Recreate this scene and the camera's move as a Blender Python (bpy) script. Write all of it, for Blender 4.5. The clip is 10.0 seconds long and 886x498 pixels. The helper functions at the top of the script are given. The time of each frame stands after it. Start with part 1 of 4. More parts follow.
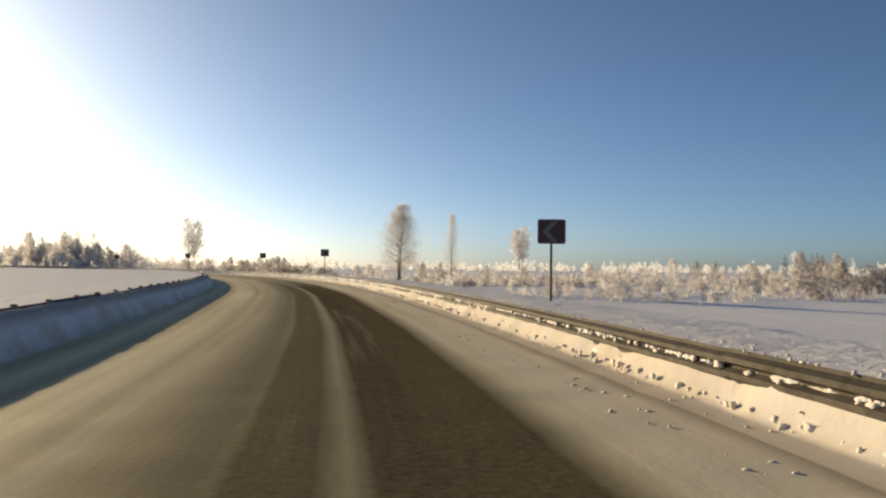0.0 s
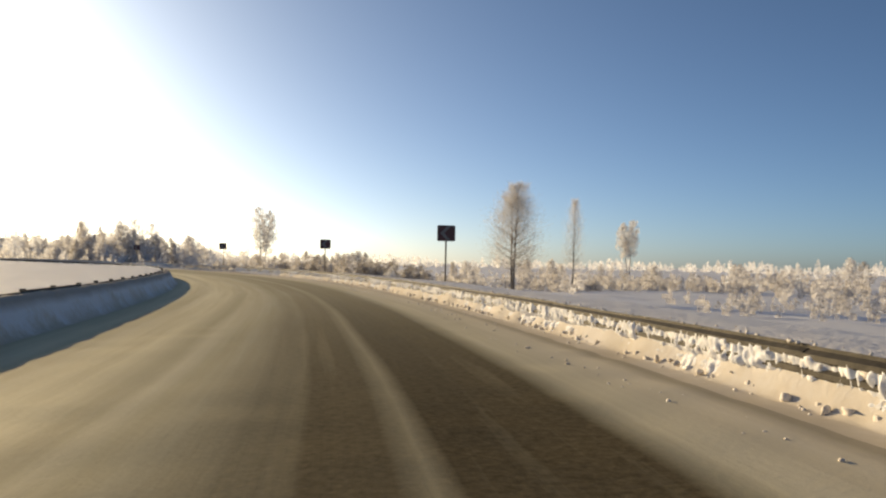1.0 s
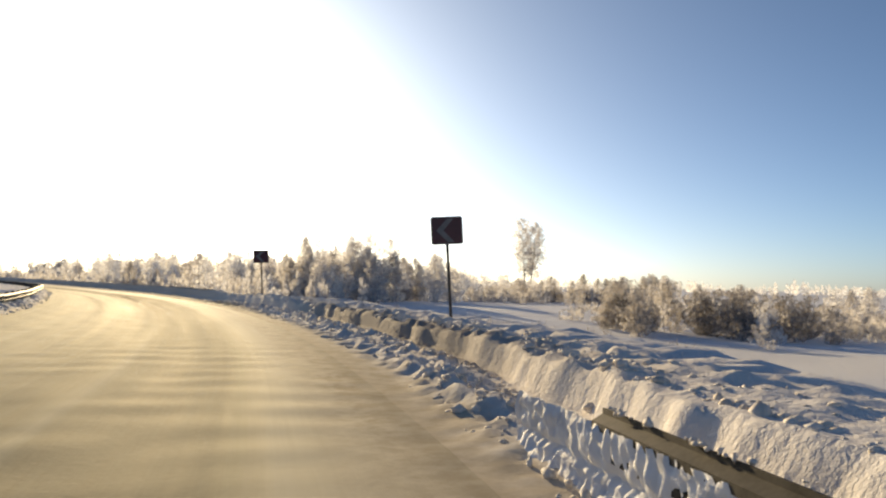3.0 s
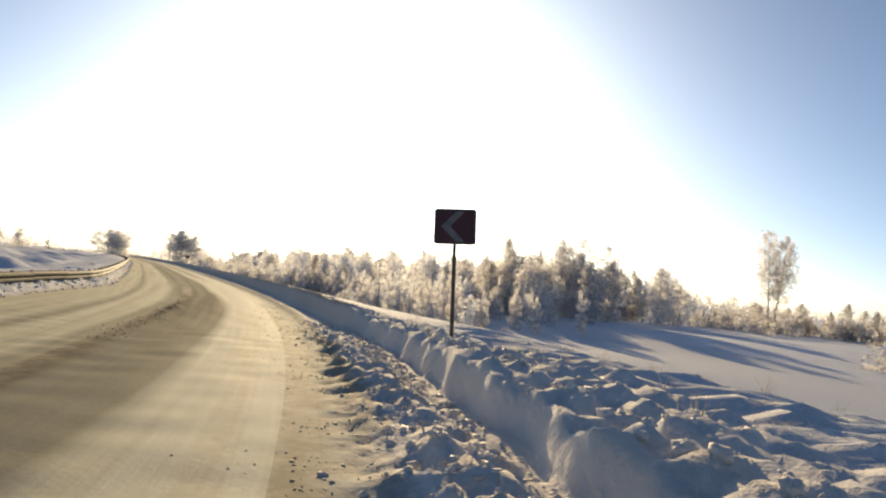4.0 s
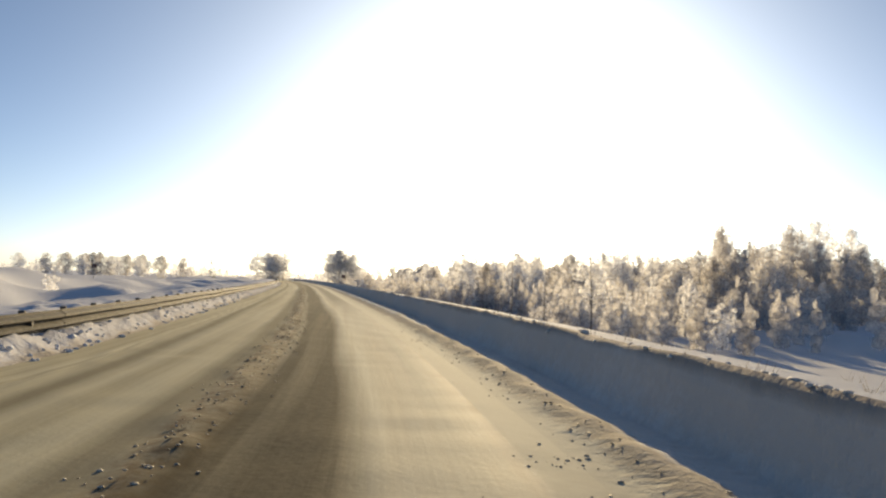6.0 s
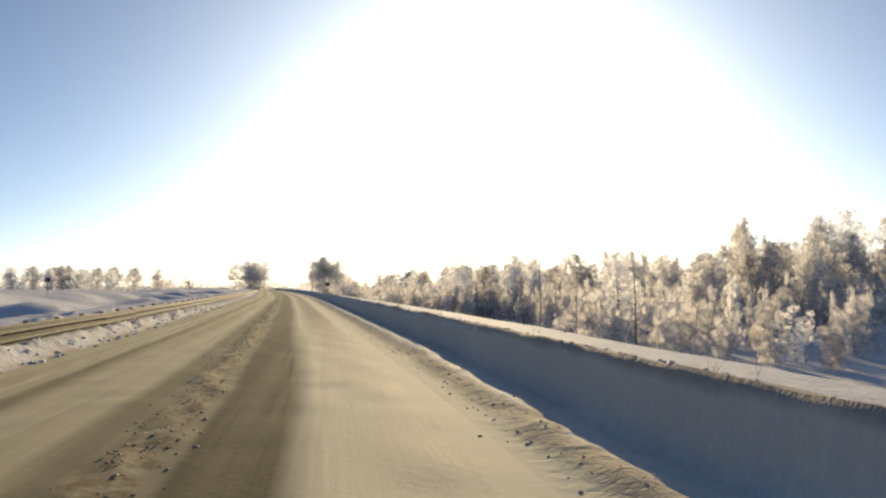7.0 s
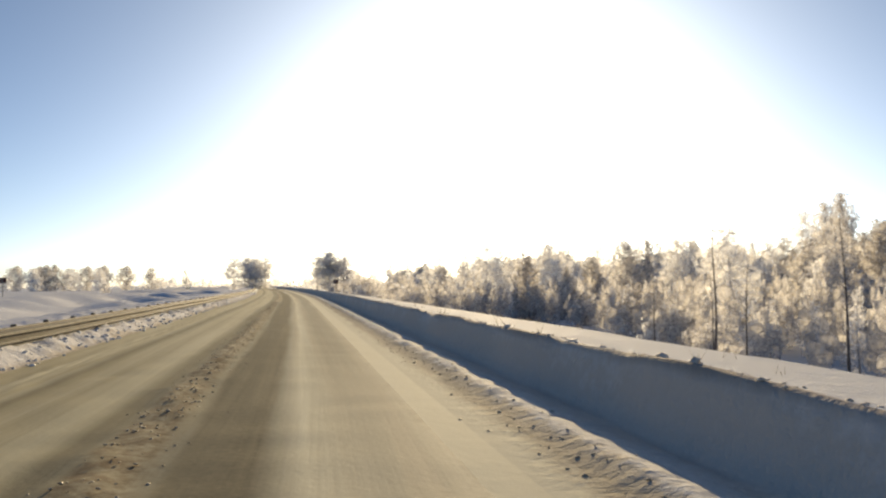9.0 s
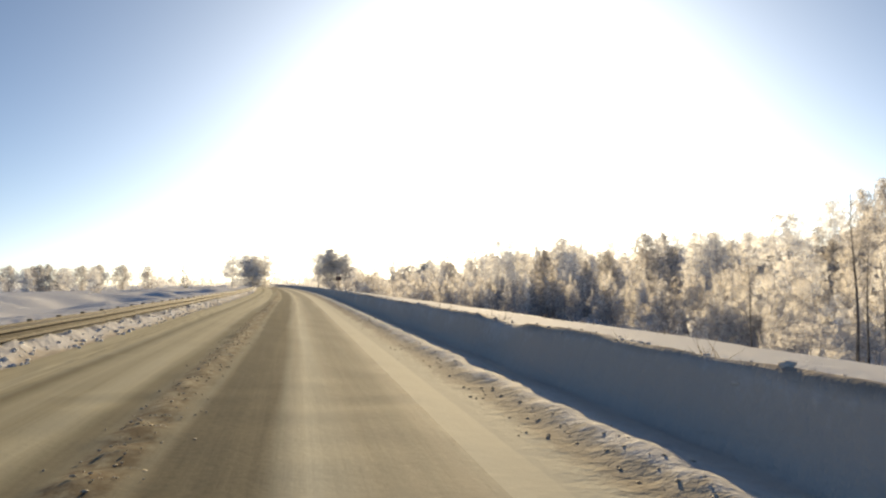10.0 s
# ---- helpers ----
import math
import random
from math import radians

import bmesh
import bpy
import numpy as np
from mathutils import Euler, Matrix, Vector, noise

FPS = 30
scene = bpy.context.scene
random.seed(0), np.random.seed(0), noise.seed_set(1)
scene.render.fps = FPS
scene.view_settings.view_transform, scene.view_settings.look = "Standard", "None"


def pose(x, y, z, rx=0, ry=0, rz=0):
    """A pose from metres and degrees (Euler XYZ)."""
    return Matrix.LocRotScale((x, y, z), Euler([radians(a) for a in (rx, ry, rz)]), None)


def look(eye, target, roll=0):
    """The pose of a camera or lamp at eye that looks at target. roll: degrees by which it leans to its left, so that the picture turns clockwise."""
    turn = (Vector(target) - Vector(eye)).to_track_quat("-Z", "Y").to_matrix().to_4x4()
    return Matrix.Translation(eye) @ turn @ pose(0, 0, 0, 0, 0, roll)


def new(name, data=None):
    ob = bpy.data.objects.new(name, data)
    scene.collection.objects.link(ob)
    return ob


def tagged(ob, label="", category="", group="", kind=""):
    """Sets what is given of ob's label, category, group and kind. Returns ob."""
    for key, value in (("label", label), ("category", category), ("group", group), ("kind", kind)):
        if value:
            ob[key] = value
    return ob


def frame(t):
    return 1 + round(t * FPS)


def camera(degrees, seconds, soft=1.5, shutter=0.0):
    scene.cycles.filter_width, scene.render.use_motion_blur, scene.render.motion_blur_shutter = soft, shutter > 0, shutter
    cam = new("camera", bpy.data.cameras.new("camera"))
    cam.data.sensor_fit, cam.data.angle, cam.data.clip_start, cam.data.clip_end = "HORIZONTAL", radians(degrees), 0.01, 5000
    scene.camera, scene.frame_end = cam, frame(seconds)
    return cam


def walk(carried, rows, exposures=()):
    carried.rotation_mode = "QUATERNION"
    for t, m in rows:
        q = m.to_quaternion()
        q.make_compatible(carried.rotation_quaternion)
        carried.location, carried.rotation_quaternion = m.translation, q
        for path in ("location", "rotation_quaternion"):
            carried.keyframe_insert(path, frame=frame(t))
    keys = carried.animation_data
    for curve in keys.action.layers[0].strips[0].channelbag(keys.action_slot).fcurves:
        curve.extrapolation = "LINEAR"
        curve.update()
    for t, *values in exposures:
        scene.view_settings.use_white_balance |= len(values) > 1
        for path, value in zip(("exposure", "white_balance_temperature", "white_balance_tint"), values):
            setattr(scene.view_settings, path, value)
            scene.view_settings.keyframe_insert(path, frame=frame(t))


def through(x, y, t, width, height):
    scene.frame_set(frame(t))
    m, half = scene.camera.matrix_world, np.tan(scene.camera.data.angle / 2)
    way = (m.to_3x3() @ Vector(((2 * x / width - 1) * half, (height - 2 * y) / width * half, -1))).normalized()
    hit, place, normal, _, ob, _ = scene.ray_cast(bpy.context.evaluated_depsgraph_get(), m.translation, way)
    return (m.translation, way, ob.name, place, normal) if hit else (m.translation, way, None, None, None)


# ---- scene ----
cam = camera(58.0, 10.0, soft=2.2)

# ---- the drive: seconds, x, y, z, yaw, pitch, roll ----
PATH = [
    (0.0, 0.00, 0.00, 1.34, 0.00, 1.27, -0.61),
    (0.5, -3.97, 23.10, 1.35, 2.87, 1.35, 0.04),
    (1.0, -8.18, 43.30, 1.26, 5.76, 1.02, -1.18),
    (1.5, -13.27, 62.76, 1.16, 9.68, 1.51, -0.20),
    (2.0, -18.62, 78.32, 1.17, 13.66, 2.20, -1.30),
    (2.2, -20.88, 84.09, 1.22, 15.45, 2.30, -1.89),
    (2.6, -26.18, 96.23, 1.26, 19.39, 2.38, -1.59),
    (2.9, -30.74, 105.19, 1.29, 22.71, 2.45, -1.36),
    (3.3, -37.50, 116.28, 1.33, 27.71, 2.53, -1.05),
    (3.5, -41.11, 121.08, 1.32, 30.50, 2.73, -1.51),
    (4.0, -49.32, 130.97, 1.46, 37.69, 2.33, -5.25),
    (4.2, -52.40, 134.52, 1.52, 38.92, 2.02, -5.22),
    (4.5, -57.55, 139.20, 1.48, 38.32, 4.02, -6.45),
    (5.0, -61.26, 140.72, 1.33, 50.27, 1.43, -2.73),
    (5.5, -65.17, 143.32, 1.25, 49.07, 2.71, -3.29),
    (6.0, -69.22, 146.22, 1.28, 48.86, 2.34, -1.80),
    (6.2, -71.12, 147.61, 1.31, 48.72, 2.38, -1.12),
    (6.6, -75.44, 150.65, 1.30, 48.30, 2.55, -0.72),
    (6.9, -78.79, 152.91, 1.30, 47.95, 2.68, -0.42),
    (7.3, -83.05, 155.69, 1.29, 47.50, 2.85, -0.02),
    (7.5, -84.86, 156.85, 1.27, 47.42, 2.83, -0.52),
    (8.0, -88.94, 159.42, 1.30, 47.67, 2.44, 0.10),
    (8.5, -93.36, 162.17, 1.35, 48.07, 2.85, 0.53),
    (9.0, -97.05, 164.44, 1.32, 48.12, 2.44, 0.46),
    (9.5, -100.85, 166.77, 1.30, 48.18, 2.26, 0.22),
    (10.0, -103.13, 168.16, 1.25, 48.16, 2.21, 0.96),
]
SITE = 0.82      # metres to one unit of the plan below: lanes of about three metres
walk(cam, [(t, pose(SITE * x, SITE * y, SITE * z, 90 + p, r, w)) for t, x, y, z, w, p, r in PATH],
     exposures=[(0.0, 0.06, 8100, 4), (1.5, 0.04, 8100, 4), (2.2, 0.1, 8100, 4), (3.3, 0.14, 8100, 4), (4.5, 0.16, 7950, 4), (5.0, 0.02, 7900, 3), (10.0, 0.04, 7900, 3)])

# ---- light: a low winter sun ahead of the bend, clear sky ----
SUN_AZ, SUN_EL = 43.8, 11.0           # degrees left of +y, and up
to_sun = Vector((-math.sin(radians(SUN_AZ)) * math.cos(radians(SUN_EL)),
                 math.cos(radians(SUN_AZ)) * math.cos(radians(SUN_EL)), math.sin(radians(SUN_EL))))
world = bpy.data.worlds.new("world")
scene.world = world
world.use_nodes = True
wn = world.node_tree
wn.nodes.clear()
sky = wn.nodes.new("ShaderNodeTexSky")
sky.sky_type = "NISHITA"
sky.sun_disc = False
sky.sun_elevation = radians(SUN_EL)
sky.sun_rotation = radians(-SUN_AZ)
sky.altitude = 200
sky.air_density, sky.dust_density, sky.ozone_density = 0.48, 1.1, 3.9
bg = wn.nodes.new("ShaderNodeBackground")
bg.inputs["Strength"].default_value = 0.13
wout = wn.nodes.new("ShaderNodeOutputWorld")
wn.links.new(sky.outputs[0], bg.inputs[0])
wn.links.new(bg.outputs[0], wout.inputs[0])
sun_data = bpy.data.lights.new("sun", "SUN")
sun_data.energy, sun_data.angle, sun_data.color = 5.2, radians(0.6), (1.0, 0.80, 0.55)
sun = new("sun", sun_data)
sun.matrix_world = look((0, 0, 60), Vector((0, 0, 60)) - to_sun)

# ---- materials ----


def material(name, rough=0.8, metal=0.0):
    m = bpy.data.materials.new(name)
    m.use_nodes = True
    nt = m.node_tree
    b = nt.nodes["Principled BSDF"]
    b.inputs["Roughness"].default_value = rough
    b.inputs["Metallic"].default_value = metal
    return m, nt, b


def node(nt, kind, **values):
    n = nt.nodes.new(kind)
    for k, v in values.items():
        n.inputs[k].default_value = v
    return n


def noise_at(nt, vec, scale, detail=4.0, rough=0.55, dist=0.0):
    n = node(nt, "ShaderNodeTexNoise", Scale=scale, Detail=detail, Roughness=rough, Distortion=dist)
    nt.links.new(vec, n.inputs["Vector"])
    return n.outputs["Fac"]


def ramp(nt, fac, stops):
    r = nt.nodes.new("ShaderNodeValToRGB")
    e = r.color_ramp.elements
    while len(e) < len(stops):
        e.new(0.5)
    for el, (p, c) in zip(e, stops):
        el.position, el.color = p, (*c, 1) if len(c) == 3 else (c[0], c[0], c[0], 1)
    nt.links.new(fac, r.inputs[0])
    return r.outputs[0]


def mix(nt, fac, a, b):
    n = nt.nodes.new("ShaderNodeMix")
    n.data_type = "RGBA"
    for socket, v in ((n.inputs[0], fac), (n.inputs[6], a), (n.inputs[7], b)):
        if isinstance(v, (int, float)):
            socket.default_value = v
        elif isinstance(v, tuple):
            socket.default_value = (*v, 1)
        else:
            nt.links.new(v, socket)
    return n.outputs[2]


def math_node(nt, op, a, b=0.0, clamp=False):
    n = nt.nodes.new("ShaderNodeMath")
    n.operation, n.use_clamp = op, clamp
    for socket, v in ((n.inputs[0], a), (n.inputs[1], b)):
        if isinstance(v, (int, float)):
            socket.default_value = v
        else:
            nt.links.new(v, socket)
    return n.outputs[0]


def bump(nt, b, height, strength, distance):
    n = node(nt, "ShaderNodeBump", Strength=strength, Distance=distance)
    nt.links.new(height, n.inputs["Height"])
    nt.links.new(n.outputs[0], b.inputs["Normal"])


def place_of(nt):
    return nt.nodes.new("ShaderNodeNewGeometry").outputs["Position"]


def snow_material(name, clean, dirty, amount, grain):
    m, nt, b = material(name, 0.75)
    p = place_of(nt)
    big = noise_at(nt, p, 0.35, 5)
    fine = noise_at(nt, p, 9.0, 6, 0.65)
    dirt = ramp(nt, math_node(nt, "ADD", math_node(nt, "MULTIPLY", big, 0.6), math_node(nt, "MULTIPLY", fine, 0.4)),
                [(0.48 - amount, (0.0,)), (0.66 - amount * 0.5, (1.0,))])
    nt.links.new(mix(nt, dirt, clean, dirty), b.inputs["Base Color"])
    h = math_node(nt, "ADD", math_node(nt, "MULTIPLY", noise_at(nt, p, 2.2, 5, 0.6), 1.0), math_node(nt, "MULTIPLY", fine, 0.35))
    bump(nt, b, h, 0.55, grain)
    return m


SNOW = snow_material("snow", (0.84, 0.85, 0.87), (0.74, 0.74, 0.75), 0.0, 0.06)
FIELD = snow_material("field_snow", (0.82, 0.83, 0.86), (0.70, 0.71, 0.74), 0.0, 0.15)
CLOD = snow_material("ploughed_snow", (0.84, 0.77, 0.68), (0.54, 0.455, 0.36), 0.03, 0.05)
BROWN = snow_material("gritty_snow", (0.62, 0.54, 0.42), (0.36, 0.29, 0.20), 0.03, 0.04)


def road_material():
    # UV: u runs across the road from its outer edge, v along it, both in metres
    m, nt, b = material("packed_snow_road", 0.6)
    b.inputs["Specular IOR Level"].default_value = 0.2
    uv = nt.nodes.new("ShaderNodeUVMap").outputs[0]
    sep = nt.nodes.new("ShaderNodeSeparateXYZ")
    nt.links.new(uv, sep.inputs[0])
    u, v = sep.outputs[0], sep.outputs[1]
    # slow wander of the wheel tracks
    along = nt.nodes.new("ShaderNodeCombineXYZ")
    nt.links.new(math_node(nt, "MULTIPLY", v, 0.03), along.inputs[0])
    wander = math_node(nt, "MULTIPLY", math_node(nt, "SUBTRACT", noise_at(nt, along.outputs[0], 1.0, 2), 0.5), 0.6)
    # the lanes drift outwards on the straight after the bend
    drift = math_node(nt, "MULTIPLY", math_node(nt, "DIVIDE", math_node(nt, "SUBTRACT", v, 172.0), 40.0, True), 1.0)
    uu = math_node(nt, "SUBTRACT", math_node(nt, "ADD", u, wander), drift)
    streak_map = nt.nodes.new("ShaderNodeCombineXYZ")
    nt.links.new(math_node(nt, "MULTIPLY", uu, 2.6), streak_map.inputs[0])
    nt.links.new(math_node(nt, "MULTIPLY", v, 0.045), streak_map.inputs[1])
    streak = noise_at(nt, streak_map.outputs[0], 1.0, 5, 0.6)
    patch_map = nt.nodes.new("ShaderNodeCombineXYZ")
    nt.links.new(math_node(nt, "MULTIPLY", uu, 0.9), patch_map.inputs[0])
    nt.links.new(math_node(nt, "MULTIPLY", v, 0.05), patch_map.inputs[1])
    patches = noise_at(nt, patch_map.outputs[0], 1.0, 4, 0.55)

    def track(centre, half, soft):
        d = math_node(nt, "ABSOLUTE", math_node(nt, "SUBTRACT", uu, centre))
        return math_node(nt, "SUBTRACT", 1.0, math_node(nt, "DIVIDE", math_node(nt, "SUBTRACT", d, half), soft, True), True)
    worn = None
    for centre, half, soft, weight in ((-3.74, 0.26, 0.6, 0.95), (-4.2, 0.1, 1.5, 0.8), (-2.42, 0.66, 0.46, 1.0), (-5.5, 0.05, 0.3, 0.4), (-6.6, 0.06, 0.3, 0.4), (0.0, 0.06, 0.22, 0.5)):
        t = math_node(nt, "MULTIPLY", track(centre, half, soft), weight)
        worn = t if worn is None else math_node(nt, "MAXIMUM", worn, t)
    worn = math_node(nt, "MULTIPLY", worn, ramp(nt, math_node(nt, "ADD", math_node(nt, "MULTIPLY", streak, 0.55), math_node(nt, "MULTIPLY", patches, 0.45)),
                                                 [(0.25, (0.55,)), (0.45, (1.0,))]))
    # on the straight one broad dark band keeps to the right of the slush ridge
    ridge = math_node(nt, "MULTIPLY", ramp(nt, math_node(nt, "DIVIDE", math_node(nt, "SUBTRACT", v, 160.0), 110.0, True),
                                           [(0.0, (0.60,)), (0.11, (0.53,)), (0.23, (0.50,))]), -5.0)
    straight = math_node(nt, "DIVIDE", math_node(nt, "SUBTRACT", v, 130.0), 22.0, True)
    broad = math_node(nt, "ADD", 0.30, math_node(nt, "MULTIPLY", math_node(nt, "DIVIDE", math_node(nt, "SUBTRACT", 184.0, v), 16.0, True), 0.38))
    off = math_node(nt, "SUBTRACT", math_node(nt, "SUBTRACT", u, ridge), math_node(nt, "MULTIPLY", math_node(nt, "SUBTRACT", patches, 0.5), 0.5))
    band = math_node(nt, "SUBTRACT", 1.0, math_node(nt, "DIVIDE", math_node(nt, "SUBTRACT", math_node(nt, "ABSOLUTE", math_node(nt, "SUBTRACT", off, 0.72)), broad), 0.42, True), True)
    thin = math_node(nt, "SUBTRACT", 1.0, math_node(nt, "DIVIDE", math_node(nt, "SUBTRACT", math_node(nt, "ABSOLUTE", math_node(nt, "ADD", off, 0.42)), 0.08), 0.22, True), True)
    thin2 = math_node(nt, "SUBTRACT", 1.0, math_node(nt, "DIVIDE", math_node(nt, "SUBTRACT", math_node(nt, "ABSOLUTE", math_node(nt, "ADD", off, 2.0)), 0.05), 0.35, True), True)
    band = math_node(nt, "MAXIMUM", math_node(nt, "MULTIPLY", band, ramp(nt, math_node(nt, "DIVIDE", v, 300.0, True), [(0.6, (0.9,)), (0.72, (0.82,))])), math_node(nt, "MAXIMUM", math_node(nt, "MULTIPLY", thin, 0.6), math_node(nt, "MULTIPLY", thin2, 0.6)))
    second = math_node(nt, "SUBTRACT", 1.0, math_node(nt, "DIVIDE", math_node(nt, "SUBTRACT", math_node(nt, "ABSOLUTE", math_node(nt, "SUBTRACT", off, 2.05)), 0.2), 0.5, True), True)
    band = math_node(nt, "MAXIMUM", band, math_node(nt, "MULTIPLY", second, ramp(nt, math_node(nt, "DIVIDE", v, 300.0, True), [(0.66, (0.14,)), (0.73, (0.6,))])))
    band = math_node(nt, "MULTIPLY", band, ramp(nt, streak, [(0.25, (0.75,)), (0.5, (1.0,))]))
    keep = nt.nodes.new("ShaderNodeMix")
    for socket, val in ((keep.inputs[0], straight), (keep.inputs[2], worn), (keep.inputs[3], band)):
        nt.links.new(val, socket)
    worn = keep.outputs[0]
    # fresh drift over the tracks in the middle of the bend
    wear = ramp(nt, math_node(nt, "DIVIDE", v, 300.0, True), [(0.0, (1.0,)), (0.17, (1.0,)), (0.25, (0.6,)), (0.32, (0.5,)), (0.40, (0.5,)), (0.48, (0.65,)), (0.56, (1.0,)), (1.0, (0.9,))])
    worn = math_node(nt, "MULTIPLY", worn, wear)
    packed = ramp(nt, math_node(nt, "ADD", math_node(nt, "MULTIPLY", streak, 0.6), math_node(nt, "MULTIPLY", patches, 0.4)),
                  [(0.30, (0.42, 0.355, 0.205)), (0.5, (0.585, 0.52, 0.335)), (0.72, (0.72, 0.665, 0.48))])
    shoulder = math_node(nt, "DIVIDE", math_node(nt, "ADD", math_node(nt, "ADD", u, 1.7), math_node(nt, "MULTIPLY", math_node(nt, "SUBTRACT", patches, 0.5), 1.6)), 1.5, True)
    packed = mix(nt, math_node(nt, "MULTIPLY", shoulder, 0.75), packed, (0.69, 0.61, 0.49))
    grit = math_node(nt, "MULTIPLY", math_node(nt, "DIVIDE", math_node(nt, "ADD", u, 1.15), 0.7, True),
                     math_node(nt, "MULTIPLY", math_node(nt, "DIVIDE", math_node(nt, "SUBTRACT", v, 112.0), 14.0, True), math_node(nt, "DIVIDE", math_node(nt, "SUBTRACT", 176.0, v), 10.0, True)))
    grit = math_node(nt, "MULTIPLY", grit, ramp(nt, noise_at(nt, place_of(nt), 3.5, 6, 0.7), [(0.34, (0.2,)), (0.58, (0.85,))]))
    packed = mix(nt, grit, packed, (0.24, 0.175, 0.10))
    own_lane = math_node(nt, "ADD", 0.2, math_node(nt, "MULTIPLY", math_node(nt, "DIVIDE", math_node(nt, "ADD", off, 0.15), 0.3, True), 0.8))
    packed = mix(nt, math_node(nt, "MULTIPLY", math_node(nt, "MULTIPLY", straight, own_lane), ramp(nt, streak, [(0.35, (0.25,)), (0.62, (0.8,))])), packed, (0.80, 0.76, 0.58))
    # brown slush along the outer edge of the straight
    rough_edge = math_node(nt, "MULTIPLY", math_node(nt, "SUBTRACT", noise_at(nt, place_of(nt), 1.6, 5, 0.65), 0.5), 1.1)
    edge = math_node(nt, "DIVIDE", math_node(nt, "ADD", math_node(nt, "ADD", u, 0.05), rough_edge), 0.4, True)
    packed = mix(nt, math_node(nt, "MULTIPLY", math_node(nt, "MULTIPLY", edge, straight), 0.95), packed, (0.50, 0.42, 0.31))
    slush = math_node(nt, "SUBTRACT", 1.0, math_node(nt, "DIVIDE", math_node(nt, "SUBTRACT", math_node(nt, "ABSOLUTE", off), 0.17), 0.16, True), True)
    slush = math_node(nt, "MULTIPLY", math_node(nt, "MULTIPLY", slush, straight), ramp(nt, noise_at(nt, place_of(nt), 7.0, 5, 0.7), [(0.35, (0.35,)), (0.6, (1.0,))]))
    packed = mix(nt, slush, packed, (0.23, 0.17, 0.10))
    bare = ramp(nt, noise_at(nt, place_of(nt), 14, 5, 0.7), [(0.35, (0.095, 0.076, 0.045)), (0.7, (0.165, 0.132, 0.082))])
    nt.links.new(mix(nt, worn, packed, bare), b.inputs["Base Color"])
    nt.links.new(math_node(nt, "MULTIPLY", math_node(nt, "SUBTRACT", 1.0, worn, True), 0.06), b.inputs["Specular IOR Level"])
    nt.links.new(ramp(nt, math_node(nt, "ADD", math_node(nt, "MULTIPLY", streak, 0.5), math_node(nt, "MULTIPLY", patches, 0.5)), [(0.3, (0.76,)), (0.7, (0.88,))]),
                 b.inputs["Roughness"])
    h = math_node(nt, "ADD", math_node(nt, "MULTIPLY", streak, 0.6), math_node(nt, "MULTIPLY", noise_at(nt, place_of(nt), 12, 5, 0.65), 0.35))
    bump(nt, b, h, 0.4, 0.03)
    return m


ROAD = road_material()


